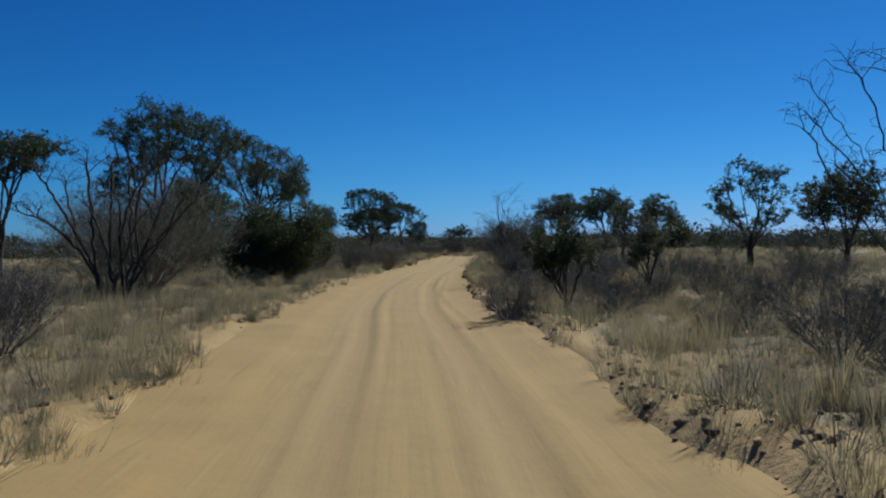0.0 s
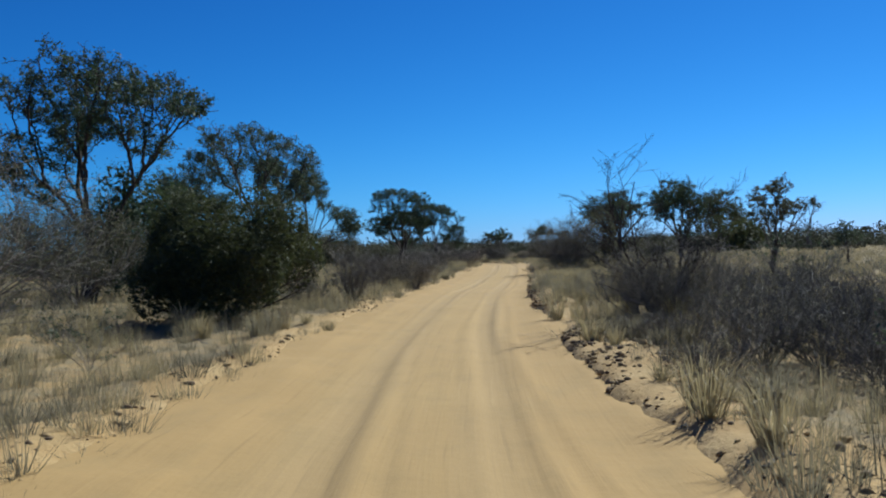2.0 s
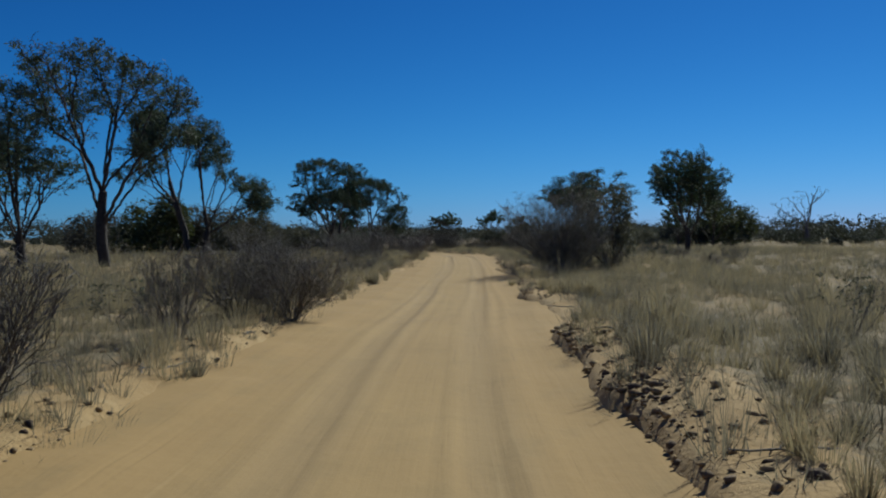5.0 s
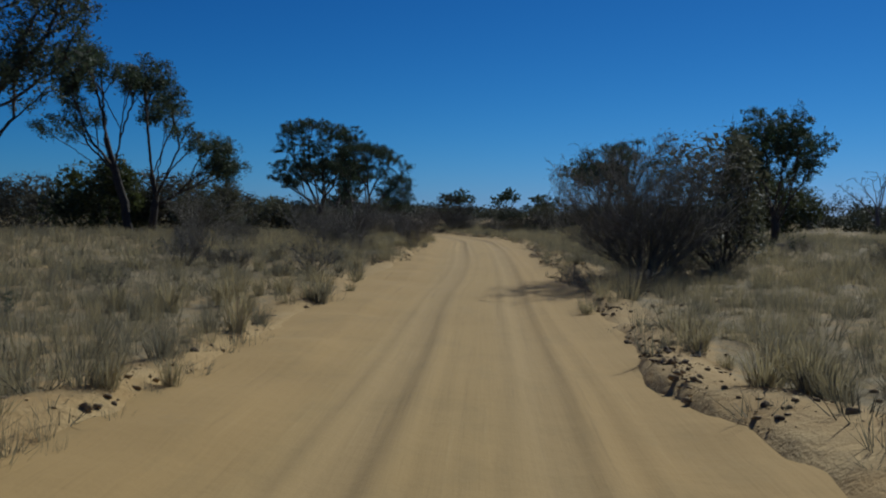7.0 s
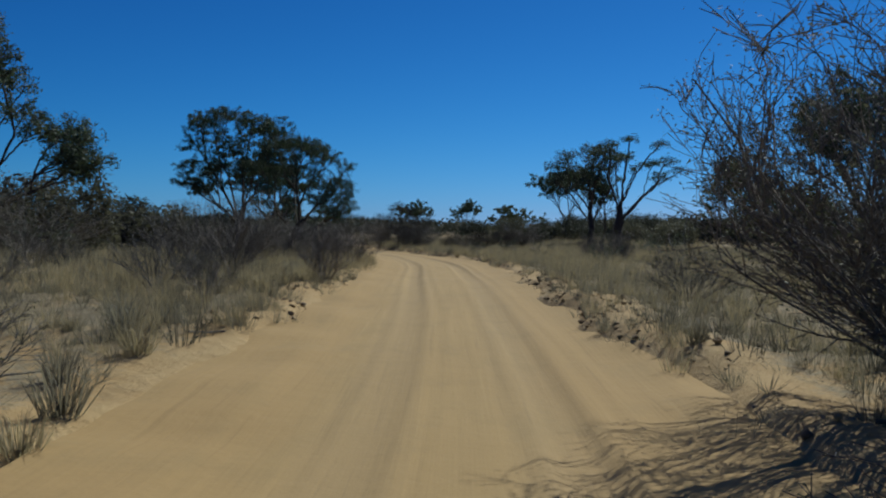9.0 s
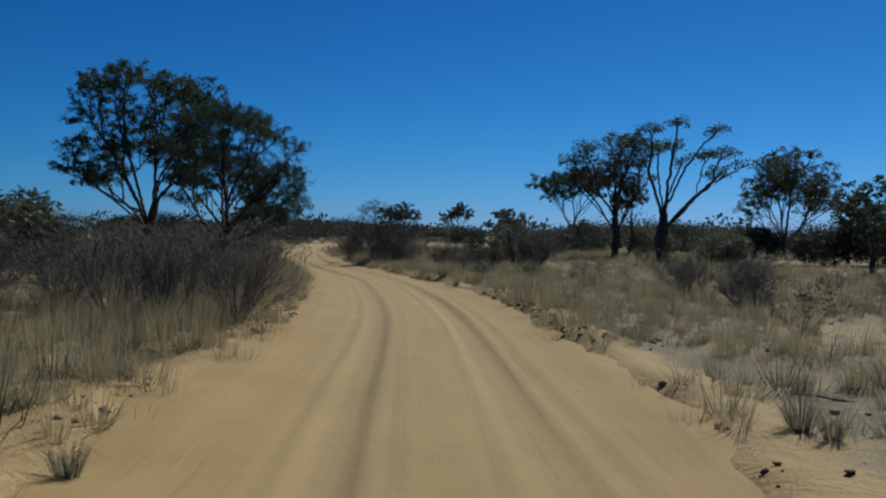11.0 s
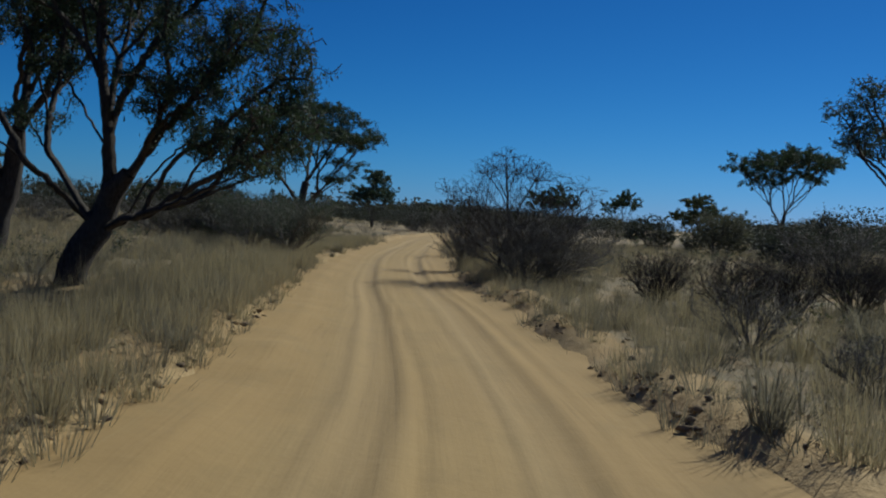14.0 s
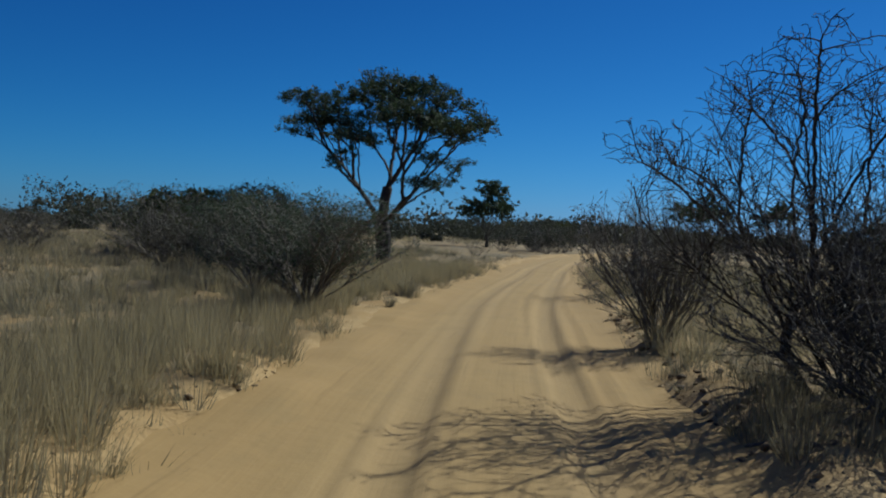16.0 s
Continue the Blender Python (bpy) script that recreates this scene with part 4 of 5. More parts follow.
for i, (bx, by, h, w) in enumerate(((7.0, 186.0, 2.3, 1.8), (10.4, 178.0, 2.6, 2.1), (14.0, 174.0, 2.2, 2.0), (18.5, 181.0, 3.0, 2.4), (22.6, 172.0, 2.5, 2.2), (26.8, 180.0, 3.0, 2.5), (31.5, 170.0, 2.6, 2.2), (24.0, 157.0, 2.2, 1.9), (28.5, 150.0, 2.4, 2.0), (11.5, 163.0, 1.7, 1.4), (20.5, 147.0, 1.9, 1.6))):
    evergreen_bush(bx, by, h, w, w, 270 + i, 0.06, "dusky rounded thorn bush below far trees", mat=(M_LEAF_DUSK, M_LEAF_DRY, M_LEAF_DUSK)[i % 3], dens=1.8, name="thorn_bush")

# beside the last stretch
leafy_tree(-12.8, 133.7, 9.6, 3.9, 4.1, 60, 0.05, label="tall leaning thorn tree with a layered dark crown", fork=0.3, lean=(0.07, 0.0), girth=0.03, twigs=2300, hang=0.04, skip=0.06, dens=1.9, spread=0.009,
           tiers=[(-0.62, 0.87, 0.24, 0.05), (-0.35, 0.91, 0.26, 0.05), (0.0, 0.94, 0.28, 0.05), (0.35, 0.88, 0.28, 0.06), (0.7, 0.81, 0.26, 0.06), (0.92, 0.73, 0.22, 0.05), (-0.4, 0.78, 0.26, 0.05), (0.1, 0.78, 0.3, 0.06), (0.5, 0.68, 0.26, 0.05), (-0.5, 0.6, 0.26, 0.04), (-0.82, 0.47, 0.24, 0.04), (-0.35, 0.46, 0.26, 0.04), (-0.62, 0.4, 0.22, 0.03), (0.7, 0.55, 0.24, 0.05), (-0.1, 0.67, 0.28, 0.06), (0.3, 0.58, 0.26, 0.05), (-0.72, 0.72, 0.24, 0.05), (0.05, 0.52, 0.22, 0.04)])
leafy_tree(-8.6, 129.4, 7.4, 2.8, 4.0, 161, 0.038, label="stout thorn tree with hanging twigs over dry grass", fork=0.27, lean=(0.13, 0.0), girth=0.036, twigs=3000, hang=0.07, skip=0.18, dens=2.7, droop=1.7, spread=0.010, uneven=0.6, slim=0.25,
           tiers=[(0.12, 0.95, 0.28, 0.05), (0.4, 0.89, 0.28, 0.06), (-0.3, 0.9, 0.28, 0.06), (0.65, 0.8, 0.26, 0.06), (0.9, 0.71, 0.2, 0.05), (0.0, 0.72, 0.28, 0.06), (0.4, 0.66, 0.28, 0.06), (0.75, 0.58, 0.28, 0.06), (0.5, 0.49, 0.28, 0.05), (0.88, 0.45, 0.2, 0.05), (0.62, 0.37, 0.24, 0.04), (0.85, 0.37, 0.2, 0.05), (0.97, 0.54, 0.2, 0.06), (0.97, 0.38, 0.18, 0.06), (0.75, 0.31, 0.2, 0.04), (-0.5, 0.6, 0.24, 0.05), (-0.75, 0.75, 0.2, 0.05), (-0.45, 0.4, 0.2, 0.03)])
dry_bush(-2.9, 101.9, 1.6, 0.8, 1.0, 62, 30, 260, 0.013, label="bare twiggy bush beside the track's edge", r0=0.013, open_to=(6, 42))
dry_bush(-4.0, 101.2, 1.35, 0.6, 0.6, 63, 22, 260, 0.013, r0=0.012)
dry_bush(-5.2, 103.0, 1.5, 0.95, 0.95, 64, 30, 500, 0.016, r0=0.012)
for i, (bx, by, h) in enumerate(((-6.4, 104.4, 1.7), (-4.5, 104.6, 1.6), (-3.7, 106.2, 1.4), (-7.6, 103.2, 1.4))):
    dry_bush(bx, by, h, 0.65 * h, 0.65 * h, 240 + i, 34, 700, 0.016, r0=0.013, label="upright grey twiggy bush in dry grass", open_to=(6, 40))
dry_bush(8.2, 109.8, 1.35, 0.85, 0.6, 65, 34, 300, 0.016, label="bare dark upright stems in dry grass", r0=0.016, n2=3)
dry_bush(7.3, 111.6, 1.25, 0.55, 0.65, 66, 30, 300, 0.016, r0=0.014, n2=3)
for i, (bx, by) in enumerate(((3.2, 132.5), (4.4, 133.6), (5.4, 132.8), (6.6, 134.5), (1.9, 135.0))):
    dry_bush(bx, by, 1.25 + 0.1 * (i % 3), 0.8, 0.8, 70 + i, 36, 700, 0.018, r0=0.014, n2=4, open_to=(4, 36), label="low dark bare shrub in dry grass", wood=M_BARK)
leafy_tree(16.4, 160.0, 9.8, 4.3, 3.3, 76, 0.07, mat=M_LEAF_PALE, label="tall thorn tree with a light grey-green crown", fork=0.33, girth=0.03, twigs=2600, skip=0.1, dens=1.0, limbs=8, tip=0.018,
           tiers=[(-0.8, 0.78, 0.26, 0.06), (-0.5, 0.88, 0.28, 0.06), (0.0, 0.93, 0.28, 0.05), (0.45, 0.94, 0.28, 0.05), (0.75, 0.85, 0.24, 0.06), (0.85, 0.66, 0.2, 0.05), (-0.3, 0.72, 0.28, 0.06), (0.3, 0.76, 0.28, 0.06), (-0.7, 0.62, 0.24, 0.05), (0.5, 0.56, 0.2, 0.05), (0.1, 0.66, 0.26, 0.05), (-0.35, 0.58, 0.22, 0.05), (0.7, 0.76, 0.22, 0.05)])
leafy_tree(17.9, 162.0, 6.4, 1.6, 2.4, 77, 0.08, mat=M_LEAF_PALE, girth=0.018, lean=(0.06, 0.0), fork=0.5, low=0.6, lobes=6, twigs=500, skip=0.3, dens=1.2)
dead_tree(15.9, 144.4, 9.2, 2.1, 5.2, 78, "half-dead thorn tree with bare forked limbs and few leaf tufts", fork=0.34, tufts=3200, girth=0.041, mat=M_BARK, twigs=700, tip=0.016, spare=0.5, wig=0.25,
          tiers=[(-0.9, 0.83, 0.25, 0.06), (-0.45, 0.9, 0.25, 0.06), (0.12, 0.94, 0.22, 0.05), (0.05, 0.78, 0.25, 0.06), (0.56, 0.9, 0.24, 0.05), (0.75, 0.76, 0.26, 0.06), (0.9, 0.68, 0.2, 0.05), (0.4, 0.72, 0.24, 0.05), (0.6, 0.6, 0.24, 0.05)])
leafy_tree(24.4, 218.9, 11.0, 6.4, 5.6, 79, 0.13, label="thorn tree with a spreading crown in far grass", fork=0.36, kind="umbrella", low=0.42, lobes=11, girth=0.022, dens=2.0, twigs=2600)
leafy_tree(35.8, 174.0, 10.6, 3.6, 6.6, 80, 0.11, mat=M_LEAF_DARK, label="dark thorn tree with a ragged full crown", fork=0.22, kind="dome", low=0.3, lobes=14, dens=1.8)
leafy_tree(12.3, 196.0, 4.9, 3.0, 2.8, 81, 0.1, mat=M_LEAF_DARK, label="dark round-crowned tree in far grass", fork=0.22, kind="dome", low=0.35, twigs=500, dens=2.2)
leafy_tree(17.6, 223.0, 5.2, 4.9, 5.0, 82, 0.16, mat=M_LEAF_DARK, label="broad dark thorn tree in the distance", fork=0.2, kind="dome", low=0.35, twigs=400)
leafy_tree(12.1, 282.0, 8.0, 4.1, 4.0, 83, 0.18, label="distant thorn tree with an open crown", fork=0.38, kind="dome", low=0.5, twigs=700, dens=1.8)
leafy_tree(0.6, 235.0, 7.0, 4.8, 3.6, 84, 0.16, label="distant dark thorn tree with a flat crown", kind="dome", low=0.42, twigs=700, dens=1.8)
leafy_tree(-15.4, 170.5, 8.3, 4.9, 4.5, 287, 0.06, label="umbrella-shaped thorn tree with a forked trunk", fork=0.4, girth=0.042, twigs=2300, dens=1.7, limbs=5,
           tiers=[(-0.9, 0.76, 0.2, 0.04), (-0.68, 0.84, 0.24, 0.045), (-0.36, 0.91, 0.26, 0.05), (0.0, 0.95, 0.28, 0.045), (0.34, 0.93, 0.26, 0.045), (0.64, 0.85, 0.24, 0.045), (0.88, 0.74, 0.2, 0.04), (-0.78, 0.68, 0.2, 0.035), (-0.46, 0.76, 0.26, 0.04), (-0.08, 0.8, 0.28, 0.045), (0.3, 0.78, 0.26, 0.04), (0.66, 0.68, 0.22, 0.04), (-0.2, 0.66, 0.2, 0.035), (0.42, 0.42, 0.18, 0.03), (-0.36, 0.5, 0.13, 0.025)])
leafy_tree(-20.6, 221.0, 6.6, 3.2, 3.1, 86, 0.12, mat=M_LEAF, label="dark round-crowned tree beside the far track", fork=0.24, kind="dome", low=0.36, lobes=12, twigs=1200, dens=2.6)
leafy_tree(-18.4, 265.0, 4.0, 4.0, 2.6, 87, 0.17, mat=M_LEAF_DARK, label="dark low tree at the end of the track", kind="dome", low=0.3, twigs=300)
dead_tree(-1.56, 140.4, 3.7, 2.15, 1.8, 188, "tall bare thorn bush with fanned leafless branches", fork=0.34, mat=M_BARK, girth=0.016, name="bare_thorn_bush", category="bush", twigs=2600, tip=0.0038, up=0.22, wig=0.07, spare=1.0,
          tiers=[(0.0, 0.84, 0.5, 0.13), (-0.32, 0.82, 0.34, 0.12), (0.36, 0.8, 0.36, 0.12), (-0.8, 0.66, 0.26, 0.11), (-0.55, 0.6, 0.3, 0.1), (0.82, 0.58, 0.24, 0.08), (0.55, 0.6, 0.3, 0.1), (-0.1, 0.94, 0.22, 0.05)])
dry_bush(-1.2, 140.2, 3.0, 1.9, 1.9, 189, 20, 1800, 0.016, label="dark thicket of dry twigs round a bare tree", r0=0.022, n1=8, n2=11, open_to=(4, 54), wood=M_BARK, mat=M_LEAF_GREY, twig=0.58, wander=0.08)
dry_bush(-0.95, 139.0, 1.95, 1.6, 2.0, 89, 56, 9000, 0.017, label="dense dark tangle of dry twigs under a bare tree", r0=0.014, n1=7, n2=6, open_to=(8, 72), wood=M_DEAD, mat=M_LEAF_GREY, twig=0.7, wander=0.13)
dry_bush(-0.2, 140.2, 1.6, 1.4, 1.6, 90, 36, 6500, 0.017, r0=0.014, open_to=(8, 60), wood=M_DEAD, mat=M_LEAF_GREY, twig=0.7, wander=0.13)
dry_bush(-3.1, 144.5, 2.2, 1.2, 1.0, 91, 26, 1400, 0.025, wood=M_DEAD, n1=6)
dry_bush(-3.9, 156.0, 2.4, 1.6, 1.1, 92, 24, 900, 0.03)
dry_bush(-9.6, 147.0, 2.2, 1.4, 1.7, 93, 34, 12000, 0.028, label="grey-brown twiggy bush beside tall dry grass", n1=6, mat=M_LEAF_PALE)
dry_bush(-12.2, 150.5, 2.3, 1.4, 1.4, 94, 30, 11000, 0.03, n1=6, mat=M_LEAF_PALE)
for i, (bx, by, h) in enumerate(((-14.6, 155.0, 2.0), (-17.6, 157.5, 1.6), (-21.2, 161.0, 1.7), (-25.5, 160.0, 1.6), (-29.5, 164.0, 1.8), (-16.6, 164.5, 2.1), (-33.0, 160.0, 1.7))):
    dry_bush(bx, by, h, 0.95 * h, 0.95 * h, 230 + i, 20, 2600, 0.042, label="grey withered bush in open dry grass", mat=M_LEAF_GREY, n1=4, n2=4)
leafy_tree(-24.5, 150.0, 4.3, 2.4, 2.4, 163, 0.09, mat=M_LEAF_DARK, label="dark thorn tree behind withered bushes", kind="dome", low=0.35, twigs=500)
dry_bush(-19.0, 158.0, 2.5, 2.0, 1.9, 95, 26, 1800, 0.05, label="dark rounded twiggy bush in open grass", mat=M_LEAF_DARK)
dry_bush(-22.9, 136.0, 2.6, 2.1, 2.1, 96, 22, 900, 0.05)
dry_bush(-14.5, 160.0, 2.2, 1.6, 1.6, 97, 24, 900, 0.045)
evergreen_bush(-22.1, 165.0, 2.6, 1.9, 1.9, 99, 0.09, "dark dense low bush in open grass")
dry_bush(8.3, 144.0, 2.2, 1.9, 1.9, 98, 22, 700, 0.04)

rng_end = np.random.default_rng(63)
for i in range(20):
    by = 203 + 17 * rng_end.random()
    bx = float(edge_left(by)) - 1.5 - 6 * rng_end.random() if i % 2 else float(edge_right(by)) + 1.6 + 12 * rng_end.random()
    dry_bush(bx, by, 1.9 + 1.1 * rng_end.random(), 1.6, 1.6, 200 + i, 14, 900, 0.09, n1=4, n2=3, label="dark twiggy bush where the track bends away", split=False, mat=(M_LEAF_DRY, M_LEAF_DUSK)[i % 2])

rng_low = np.random.default_rng(91)
for i in range(40):
    by = 9 + 32 * rng_low.random()
    bx = float(edge_right(by)) + 1.8 + 10 * rng_low.random() ** 1.2
    h = 0.5 + 0.75 * rng_low.random()
    dry_bush(bx, by, h, 0.8 * h, 0.8 * h, 300 + i, 22, 420, 0.017, label="low dark bare shrub in dry grass", r0=0.012, wood=M_DEAD, open_to=(6, 56), n1=4, n2=3, split=i < 8)

for i in range(30):
    on_right = i % 5 > 1
    by = (74 + 56 * rng_low.random()) if on_right else (76 + 26 * rng_low.random())
    bx = float(edge_right(by)) + 2.4 + 9 * rng_low.random() ** 1.2 if on_right else float(edge_left(by)) - 1.4 - 8 * rng_low.random()
    h = 0.5 + 0.7 * rng_low.random()
    dry_bush(bx, by, h, 0.75 * h, 0.75 * h, 330 + i, 22, 500, 0.017, label="low grey bare shrub in dry grass", r0=0.012, wood=(M_DEAD, M_TWIG)[i % 2], open_to=(6, 46), n1=4, n2=3, split=i < 10)

for i in range(16):
    by = 9 + 15 * rng_low.random()
    bx = float(edge_right(by)) + 2.0 + 5.5 * rng_low.random()
    h = 0.35 + 0.35 * rng_low.random()
    dry_bush(bx, by, h, 1.1 * h, 1.1 * h, 400 + i, 24, 900, 0.014, label="low grey shrub with withered leaves on sand", r0=0.009, wood=(M_DEAD, M_TWIG)[i % 2], open_to=(8, 66), n1=4, n2=3, mat=M_LEAF_GREY, split=False)

# shrubs scattered over the plain, alike
rng_veld = np.random.default_rng(77)
seeds = [dry_bush(-30 - 4 * i, 70 + 11 * i, 1.2 + 0.25 * i, 0.8 + 0.15 * i, 0.8 + 0.15 * i, 120 + i, 8, 260, 0.06, label="scattered low grey shrub in open savanna", group="scattered shrubs", n1=3, n2=3, r0=0.018, name="veld_shrub", split=False, mat=(M_LEAF_DRY, M_LEAF_PALE, M_LEAF_DARK)[i % 3]) for i in range(5)]
for _ in range(190):
    y = 8 + 240 * rng_veld.random()
    away = 4.5 + 55 * rng_veld.random() ** 1.7
    x = float(centre(y)) + away * (1 if rng_veld.random() < 0.5 else -1)
    s = (0.55 + 0.6 * rng_veld.random()) * min(1.0, 0.35 + away / 25)
    copy_thing(seeds[int(rng_veld.integers(5))], pose(x, y, stand(x, y) - 0.02, 0, 0, 360 * rng_veld.random()) @ Matrix.Diagonal((s, s, s, 1)))

# far woods all round
def far_woods(name, count, near, far, seed, high, dense, size, clear):
    """Bushes and low trees too far off to count, no nearer to the track than near."""
    rng = np.random.default_rng(seed)
    c, s = [], []
    for i in range(count):
        if i % 7 == 0:
            a, d = rng.random() * 2 * np.pi, 60 + far * rng.random()
            x, y = d * math.cos(a), 80 + d * math.sin(a)
        else:
            y = 60 + (far * 1.6 + 60) * rng.random()
            x = float(centre(min(y, 1400))) + (near + (far - near) * rng.random()) * (1 if rng.random() < 0.5 else -1) * (0.25 + 0.75 * min(1, max(0.0, (330 - y) / 150)) if y > 180 else 1)
        if abs(x - float(centre(min(max(y, -39), 1400)))) < (near if y < 180 else 6):
            continue
        if math.hypot(x + 2, max(0, y - 130, -y)) < clear:
            continue
        h = (0.6 + 2.1 * rng.random() ** 3) * high
        w = h * (0.7 + 0.9 * rng.random())
        u = unit(rng.normal(size=(dense, 3)))
        u[:, 2] = np.where(u[:, 2] < -0.35, -u[:, 2], u[:, 2])
        lumps = 1 + 0.16 * np.sin(4 * u[:, 0] + i) * np.sin(4 * u[:, 1] + 2 * i) + 0.12 * np.sin(7 * u[:, 2] + 3 * u[:, 0] + i)
        u *= (lumps * (0.5 + 0.42 * rng.random(dense) ** 1.3))[:, None]
        c.append(np.array([x, y, stand(x, y) + 0.36 * h]) + u * np.array([w, w, 0.64 * h]))
        s.append(np.full((dense, 1), size))
    c, s = np.concatenate(c), np.concatenate(s)
    v, q = leaves(rng, c, s, 0.9, 0.7)
    return tagged(new(name, mesh_from(name, v, None, q, M_LEAF_DUSK)), "continuous dark line of far thorn bushes", "bushes", kind="stuff")


far_woods("near_thicket", 150, 27, 80, 30, 1.8, 1500, 0.075, 44)
far_woods("mid_bushes", 360, 45, 110, 33, 2.2, 600, 0.14, 52)
far_woods("far_bushes", 900, 90, 210, 31, 2.4, 170, 0.29, 99)
far_woods("horizon_woods", 1200, 120, 420, 32, 3.0, 90, 0.6, 182)


# ---- grass ----
def tuft(rng, blades, height, width, reach, droop=0.35):
    """One tuft of bent blades: corners and triangles."""
    a = rng.random(blades) * 6.28
    out = np.stack([np.cos(a), np.sin(a), 0 * a], -1)
    foot = out * (0.35 * reach * rng.random((blades, 1)))
    h = height * (0.45 + 0.6 * rng.random((blades, 1)))
    r = reach * (0.25 + 0.9 * rng.random((blades, 1)))
    up = np.array([0, 0, 1.0])
    mid = foot + out * r * 0.35 + up * h * 0.62
    tip = foot + out * r + up * h * (1 - droop * rng.random((blades, 1)))
    b = rng.random(blades) * 6.28
    across = np.stack([np.cos(b), np.sin(b), 0 * b], -1) * width * 0.5
    v = np.stack([foot - across, foot + across, mid + 0.8 * across, mid - 0.8 * across, tip], 1).reshape(-1, 3)
    k = 5 * np.arange(blades)[:, None]
    return v, np.concatenate([k + [0, 1, 2], k + [0, 2, 3], k + [3, 2, 4]], 0)


def wisp(rng, blades, height, width, reach):
    """A loose tuft of straight slim blades, seed heads spread."""
    a = rng.random(blades) * 6.28
    out = np.stack([np.cos(a), np.sin(a), 0 * a], -1)
    foot = out * (0.5 * reach * np.sqrt(rng.random((blades, 1))))
    h = height * (0.35 + 0.7 * rng.random((blades, 1)))
    tip = foot + out * reach * rng.random((blades, 1)) + np.array([0, 0, 1.0]) * h + 0.06 * reach * rng.normal(size=(blades, 3))
    b = rng.random(blades) * 6.28
    across = np.stack([np.cos(b), np.sin(b), 0 * b], -1) * width * 0.5
    v = np.stack([foot - across, foot + across, tip], 1).reshape(-1, 3)
    return v, np.arange(3 * blades).reshape(-1, 3)


def field(name, places, scales, kinds, material, label, seed):
    """Many tufts joined into one sheet of grass."""
    rng = np.random.default_rng(seed)
    av, at, base = [], [], 0
    pick = rng.integers(0, len(kinds), len(places))
    for k, (v, t) in enumerate(kinds):
        w = np.nonzero(pick == k)[0]
        if not len(w):
            continue
        ang = rng.random(len(w)) * 6.28
        c, s = np.cos(ang)[:, None], np.sin(ang)[:, None]
        sc = scales[w][:, None]
        x = (v[None, :, 0] * c - v[None, :, 1] * s) * sc + places[w, 0][:, None]
        y = (v[None, :, 0] * s + v[None, :, 1] * c) * sc + places[w, 1][:, None]
        z = v[None, :, 2] * sc * (0.7 + 0.6 * rng.random((len(w), 1))) + places[w, 2][:, None] - 0.02
        av.append(np.stack([x, y, z], -1).reshape(-1, 3))
        at.append((t[None] + len(v) * np.arange(len(w))[:, None, None]).reshape(-1, 3) + base)
        base += len(v) * len(w)
    return tagged(new(name, mesh_from(name, np.concatenate(av), None, np.concatenate(at), material)), label, "grass", kind="stuff")


def sow(rng, count, y0, y1, near, far, power, cover, lefts=0.5):
    """Places for tufts: thicker where the cover's patches are, thin on the bank itself."""
    y = y0 + (y1 - y0) * rng.random(count)
    away = near + (far - near) * rng.random(count) ** power
    left = rng.random(count) < lefts
    x = np.where(left, edge_left(y) - away, edge_right(y) + away)
    keep = 0.46 + 0.7 * rough(x, y, 0.15, 1.2) + 0.75 * rough(x, y, 1.2, 6) + cover + np.where(left & (away > 1), 0.2, 0) + np.clip(away - np.where(left, 0.2, 0.9), -0.8, 1.2) * 0.4 > rng.random(count)
    x, y = x[keep], y[keep]
    return np.stack([x, y, ground_z(x, y)], -1)


rng_grass = np.random.default_rng(9)
fine_kinds = [wisp(rng_grass, 38, 0.44, 0.0092, 0.28) for _ in range(6)]
tall_kinds = [wisp(rng_grass, 52, 0.62, 0.0092, 0.30) for _ in range(5)]
mid_kinds = [wisp(rng_grass, 22, 0.60, 0.026, 0.46) for _ in range(6)]
low_kinds = [wisp(rng_grass, 20, 0.17, 0.010, 0.28) for _ in range(6)]
herb_kinds = [wisp(rng_grass, 24, 0.42, 0.014, 0.42) for _ in range(6)]
far_kinds = [wisp(rng_grass, 16, 0.7, 0.07, 1.1) for _ in range(5)]
for name, count, y0, y1, near, far, power, cover, kinds, mat, lo, hi, label in (
    ("verge_grass", 10000, 3, 170, 0.12, 8, 1.0, 0.12, fine_kinds, M_GRASS_GREY, 0.5, 1.1, "grey weathered dry grass along the track"),
    ("straw_grass", 5400, 3, 170, 0.35, 8, 1.0, 0.1, tall_kinds, M_GRASS, 0.5, 1.0, "straw-coloured dry grass tufts"),
    ("stubble_grass", 10000, 3, 165, 0.08, 9, 1.0, 0.25, low_kinds, M_GRASS_GREY, 0.5, 1.3, "short grazed grey grass between tufts"),
    ("veld_grass", 10000, 3, 190, 5, 30, 1.1, 0.15, mid_kinds, M_GRASS, 0.5, 1.05, "pale dry savanna grass"),
    ("grey_veld_grass", 10000, 3, 190, 5, 30, 1.1, 0.2, mid_kinds, M_GRASS_GREY, 0.5, 1.05, "grey dry savanna grass"),
    ("dry_herbs", 5200, 3, 190, 0.7, 22, 1.3, -0.2, herb_kinds, M_HERB, 0.4, 1.15, "withered dark stalks and low herbs in the grass"),
    ("plain_grass", 7500, 0, 380, 26, 130, 1.3, 0.3, far_kinds, M_GRASS, 0.6, 1.1, "distant pale grass plain"),
):
    p = sow(rng_grass, count, y0, y1, near, far, power, cover)
    field(name, p, lo + (hi - lo) * rng_grass.random(len(p)), kinds, mat, label, 3)

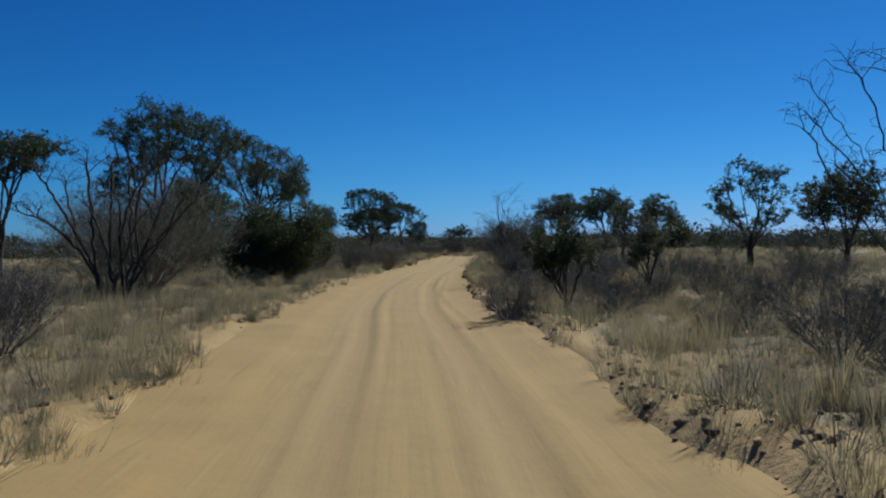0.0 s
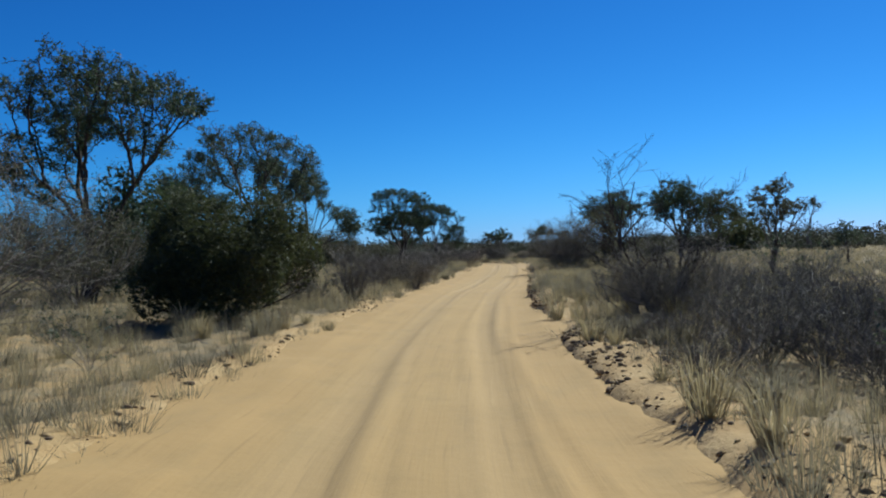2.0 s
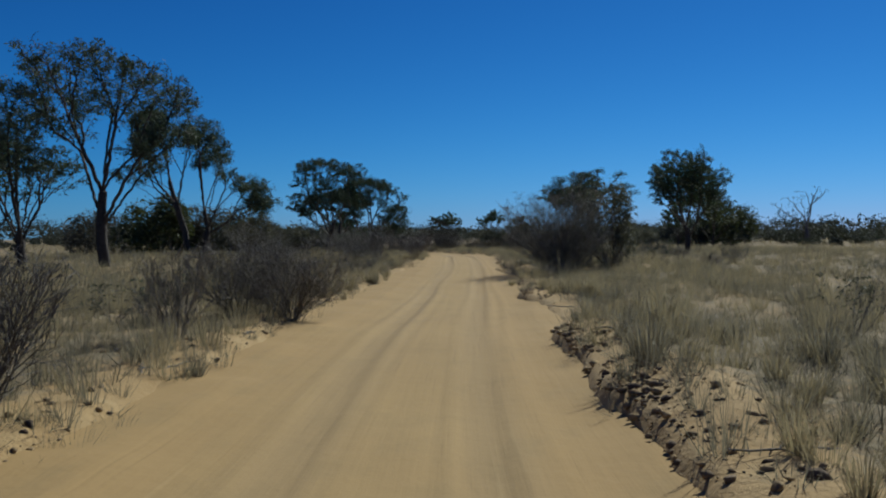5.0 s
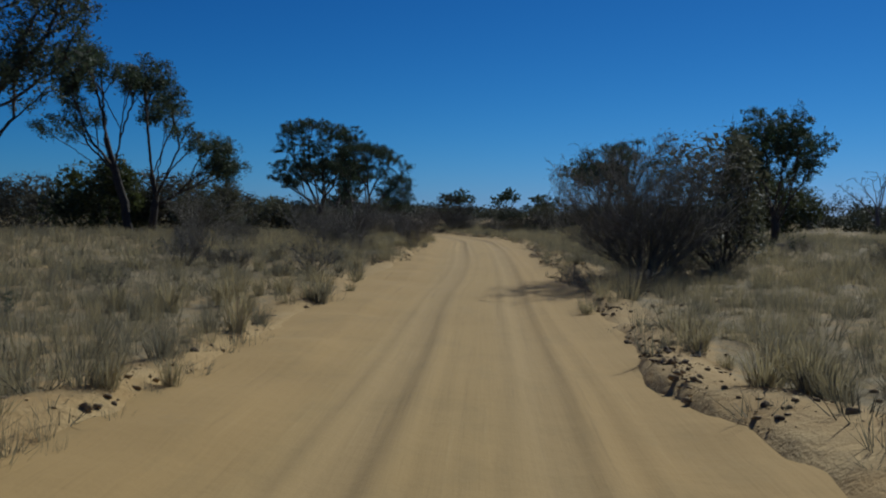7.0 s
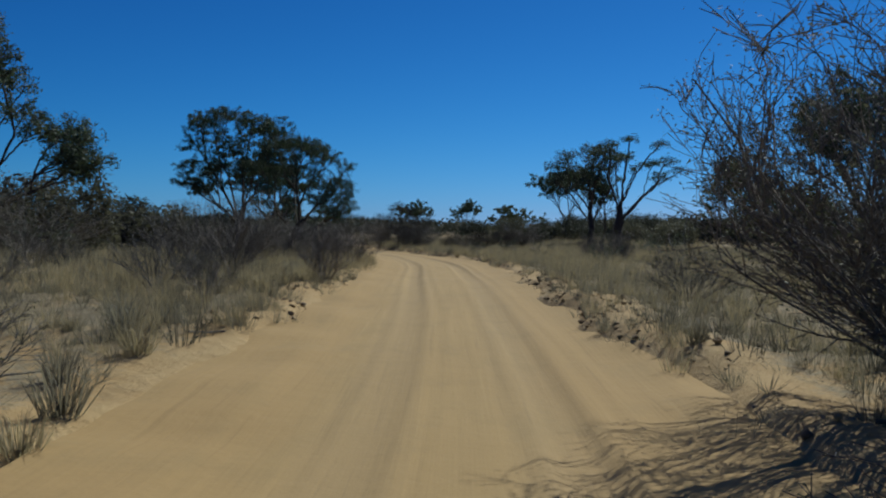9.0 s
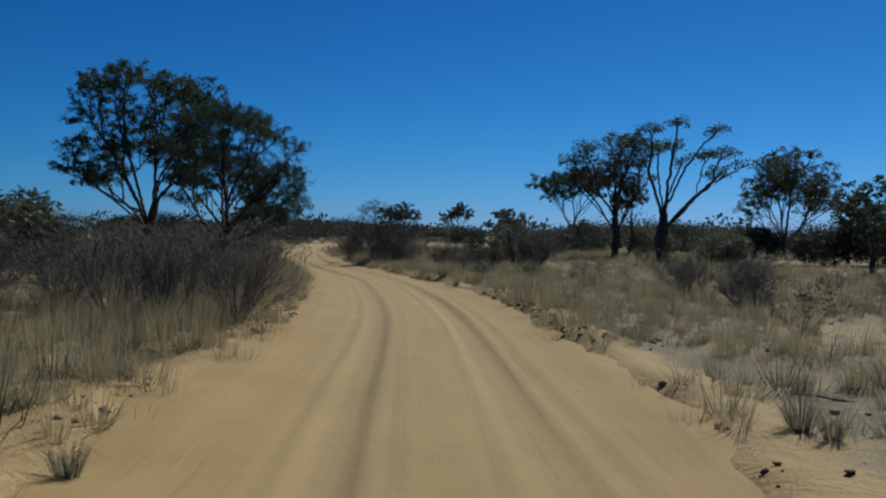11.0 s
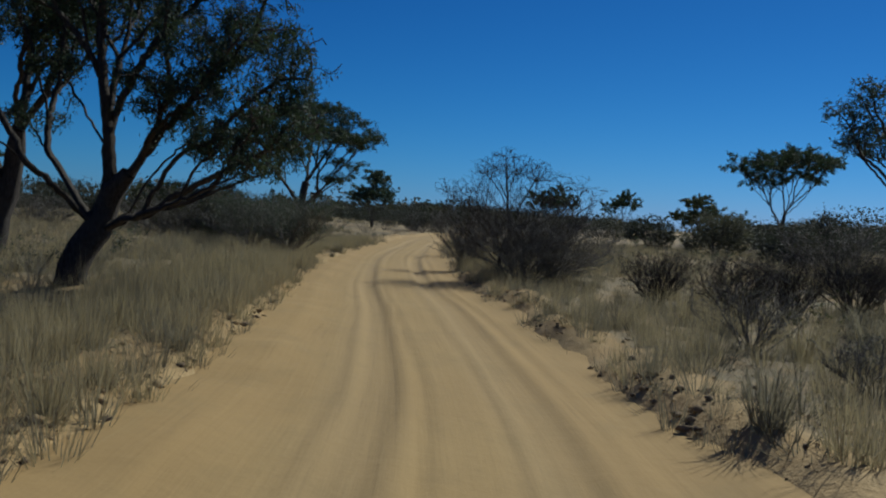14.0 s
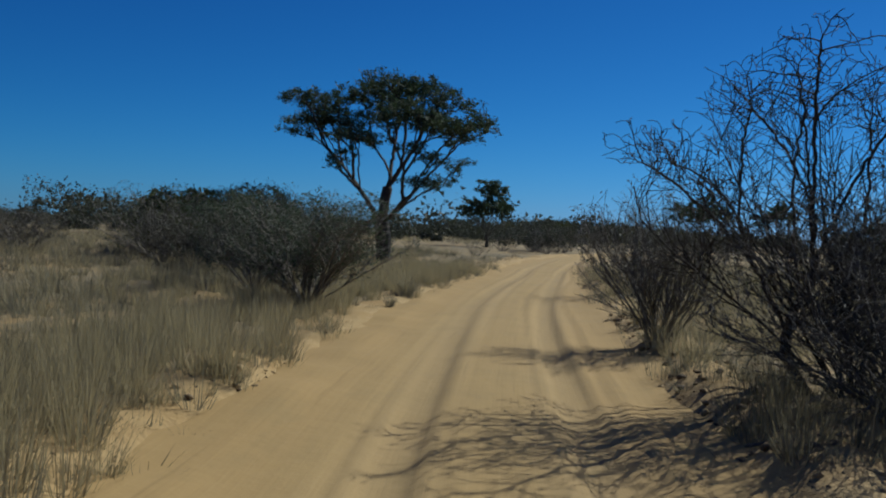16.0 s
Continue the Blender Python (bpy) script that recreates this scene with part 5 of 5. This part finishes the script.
# a taller fringe on the bank away from the sun
p = sow(rng_grass, 1500, 95, 165, 0.15, 3.0, 0.9, 0.1, 0.9)
field("fringe_grass", p, 0.55 + 0.55 * rng_grass.random(len(p)), tall_kinds, M_GRASS, "tall weathered dry grass on the bank", 4)

# single big tufts along the verge
tuft_seeds = []
for i in range(5):
    v, t = tuft(rng_grass, 120, 0.50 + 0.06 * i, 0.0095, 0.40, 0.7)
    tuft_seeds.append(mesh_from("grass_tuft", v, None, t, (M_GRASS, M_GRASS_GREY)[i % 2]))
TUFTS = [(1.02, 68.65, 0.7), (2.6, 108.0, 1.15), (-0.35, 129.9, 0.8), (-4.1, 18.6, 0.7)]
for _ in range(70):
    y = 5 + 150 * rng_grass.random()
    away = 0.25 + 1.8 * rng_grass.random() ** 1.5
    TUFTS.append((float(edge_right(y)) + away if rng_grass.random() < 0.55 else float(edge_left(y)) - away, y, 0.45 + 0.6 * rng_grass.random()))
for y0, y1, x0, x1, count in ((62, 82, -7.5, -3.4, 40), (33.2, 37.2, -9.2, -5.0, 22), (30, 37.5, 1.2, 4.8, 34), (86, 96, -6.0, -3.0, 18), (108, 131, 2.0, 6.5, 40), (38, 48, 0.5, 3.5, 26), (24, 36, 0.5, 1.9, 26), (48, 64, 0.5, 2.6, 34)):
    for _ in range(count):
        y = y0 + (y1 - y0) * rng_grass.random()
        x = x0 + (x1 - x0) * rng_grass.random()
        if x < float(edge_left(y)) - 0.3 or x > float(edge_right(y)) + 0.3:
            TUFTS.append((x, y, 0.55 + 0.65 * rng_grass.random()))
for i, (x, y, s) in enumerate(TUFTS):
    ob = tagged(new("grass_tuft", tuft_seeds[i % 5]), "rounded tuft of dry grass on the sandy verge", "grass tuft", "verge tufts")
    ob.matrix_world = pose(x, y, stand(x, y) - 0.02, 0, 0, 360 * rng_grass.random()) @ Matrix.Diagonal((s, s, s, 1))

# ---- clods and sticks on the banks ----
def clods(name, count, seed, y0, y1, share, width, least, most, label):
    rng = np.random.default_rng(seed)
    bm = bmesh.new()
    bmesh.ops.create_icosphere(bm, subdivisions=1, radius=1)
    bv = np.array([v.co for v in bm.verts])
    bt = np.array([[v.index for v in f.verts] for f in bm.faces])
    bm.free()
    y = y0 + (y1 - y0) * rng.random(count)
    right = rng.random(count) < share
    o = np.abs(rng.normal(size=count)) * width + 0.05
    x = np.where(right, edge_right(y) + o, edge_left(y) - o)
    keep = rough(x, y, 0.3, 1.5) + 0.7 * rough(x, y, 1.5, 6) + 0.2 > rng.random(count)
    x, y = x[keep], y[keep]
    z = ground_z(x, y)
    s = least + (most - least) * rng.random(len(x)) ** 3
    v = bv[None] * (1 + 0.38 * np.clip(rng.normal(size=(len(x), len(bv), 1)), -1.5, 1.5)) * s[:, None, None] * np.array([1.5, 0.95, 0.8])
    turn = 6.28 * rng.random((len(x), 1))
    v = np.stack([v[..., 0] * np.cos(turn) - v[..., 1] * np.sin(turn), v[..., 0] * np.sin(turn) + v[..., 1] * np.cos(turn), v[..., 2]], -1)
    v = v + np.stack([x, y, z + 0.2 * s], -1)[:, None]
    t = bt[None] + len(bv) * np.arange(len(x))[:, None, None]
    return tagged(new(name, mesh_from(name, v.reshape(-1, 3), None, t.reshape(-1, 3), M_CLOD)), label, "clods", kind="stuff")


clods("sand_clods", 6500, 51, 3, 165, 0.6, 1.0, 0.008, 0.05, "small crusted sand clods on the track's banks")
clods("bank_clods", 2400, 53, 24, 63, 1.0, 0.3, 0.006, 0.05, "dark broken clods along the undercut bank")
clods("verge_clods", 420, 54, 100, 150, 0.7, 0.5, 0.015, 0.06, "dark broken clods on the sandy verge")
clods("bank_crumbs", 9000, 55, 3, 150, 0.5, 0.5, 0.006, 0.042, "loose crumbs of sand and crust along both edges of the track")
rng_stick = np.random.default_rng(52)
for _ in range(60):
    y = 4 + 140 * rng_stick.random()
    o = 0.3 + 2.5 * rng_stick.random()
    x = float(edge_right(y)) + o if rng_stick.random() < 0.6 else float(edge_left(y)) - o
    n, length = 6, 0.25 + 0.7 * rng_stick.random()
    t = np.linspace(-0.5, 0.5, n)[:, None]
    a = rng_stick.random() * 6.28
    pts = t * length * np.array([math.cos(a), math.sin(a), 0.08]) + 0.03 * rng_stick.normal(size=(n, 3)) * [1, 1, 0.4]
    pts[:, 2] += 0.02
    main = (pts[None], np.full((1, n), 0.012) * np.linspace(1.2, 0.5, n))
    fork = sprout(rng_stick, *main, 2, (0.3, 0.8), (0.1, 0.3), (25, 50), 0.1, 0.1, 4)
    v, q = tubes([main, fork], 5)
    ob = tagged(new("dry_stick", mesh_from("dry_stick", v, q, None, M_DEAD, None, True)), "broken dry forked stick lying on sand", "stick", "fallen sticks")
    ob.matrix_world = pose(x, y, stand(x, y), 0, 0, 0)
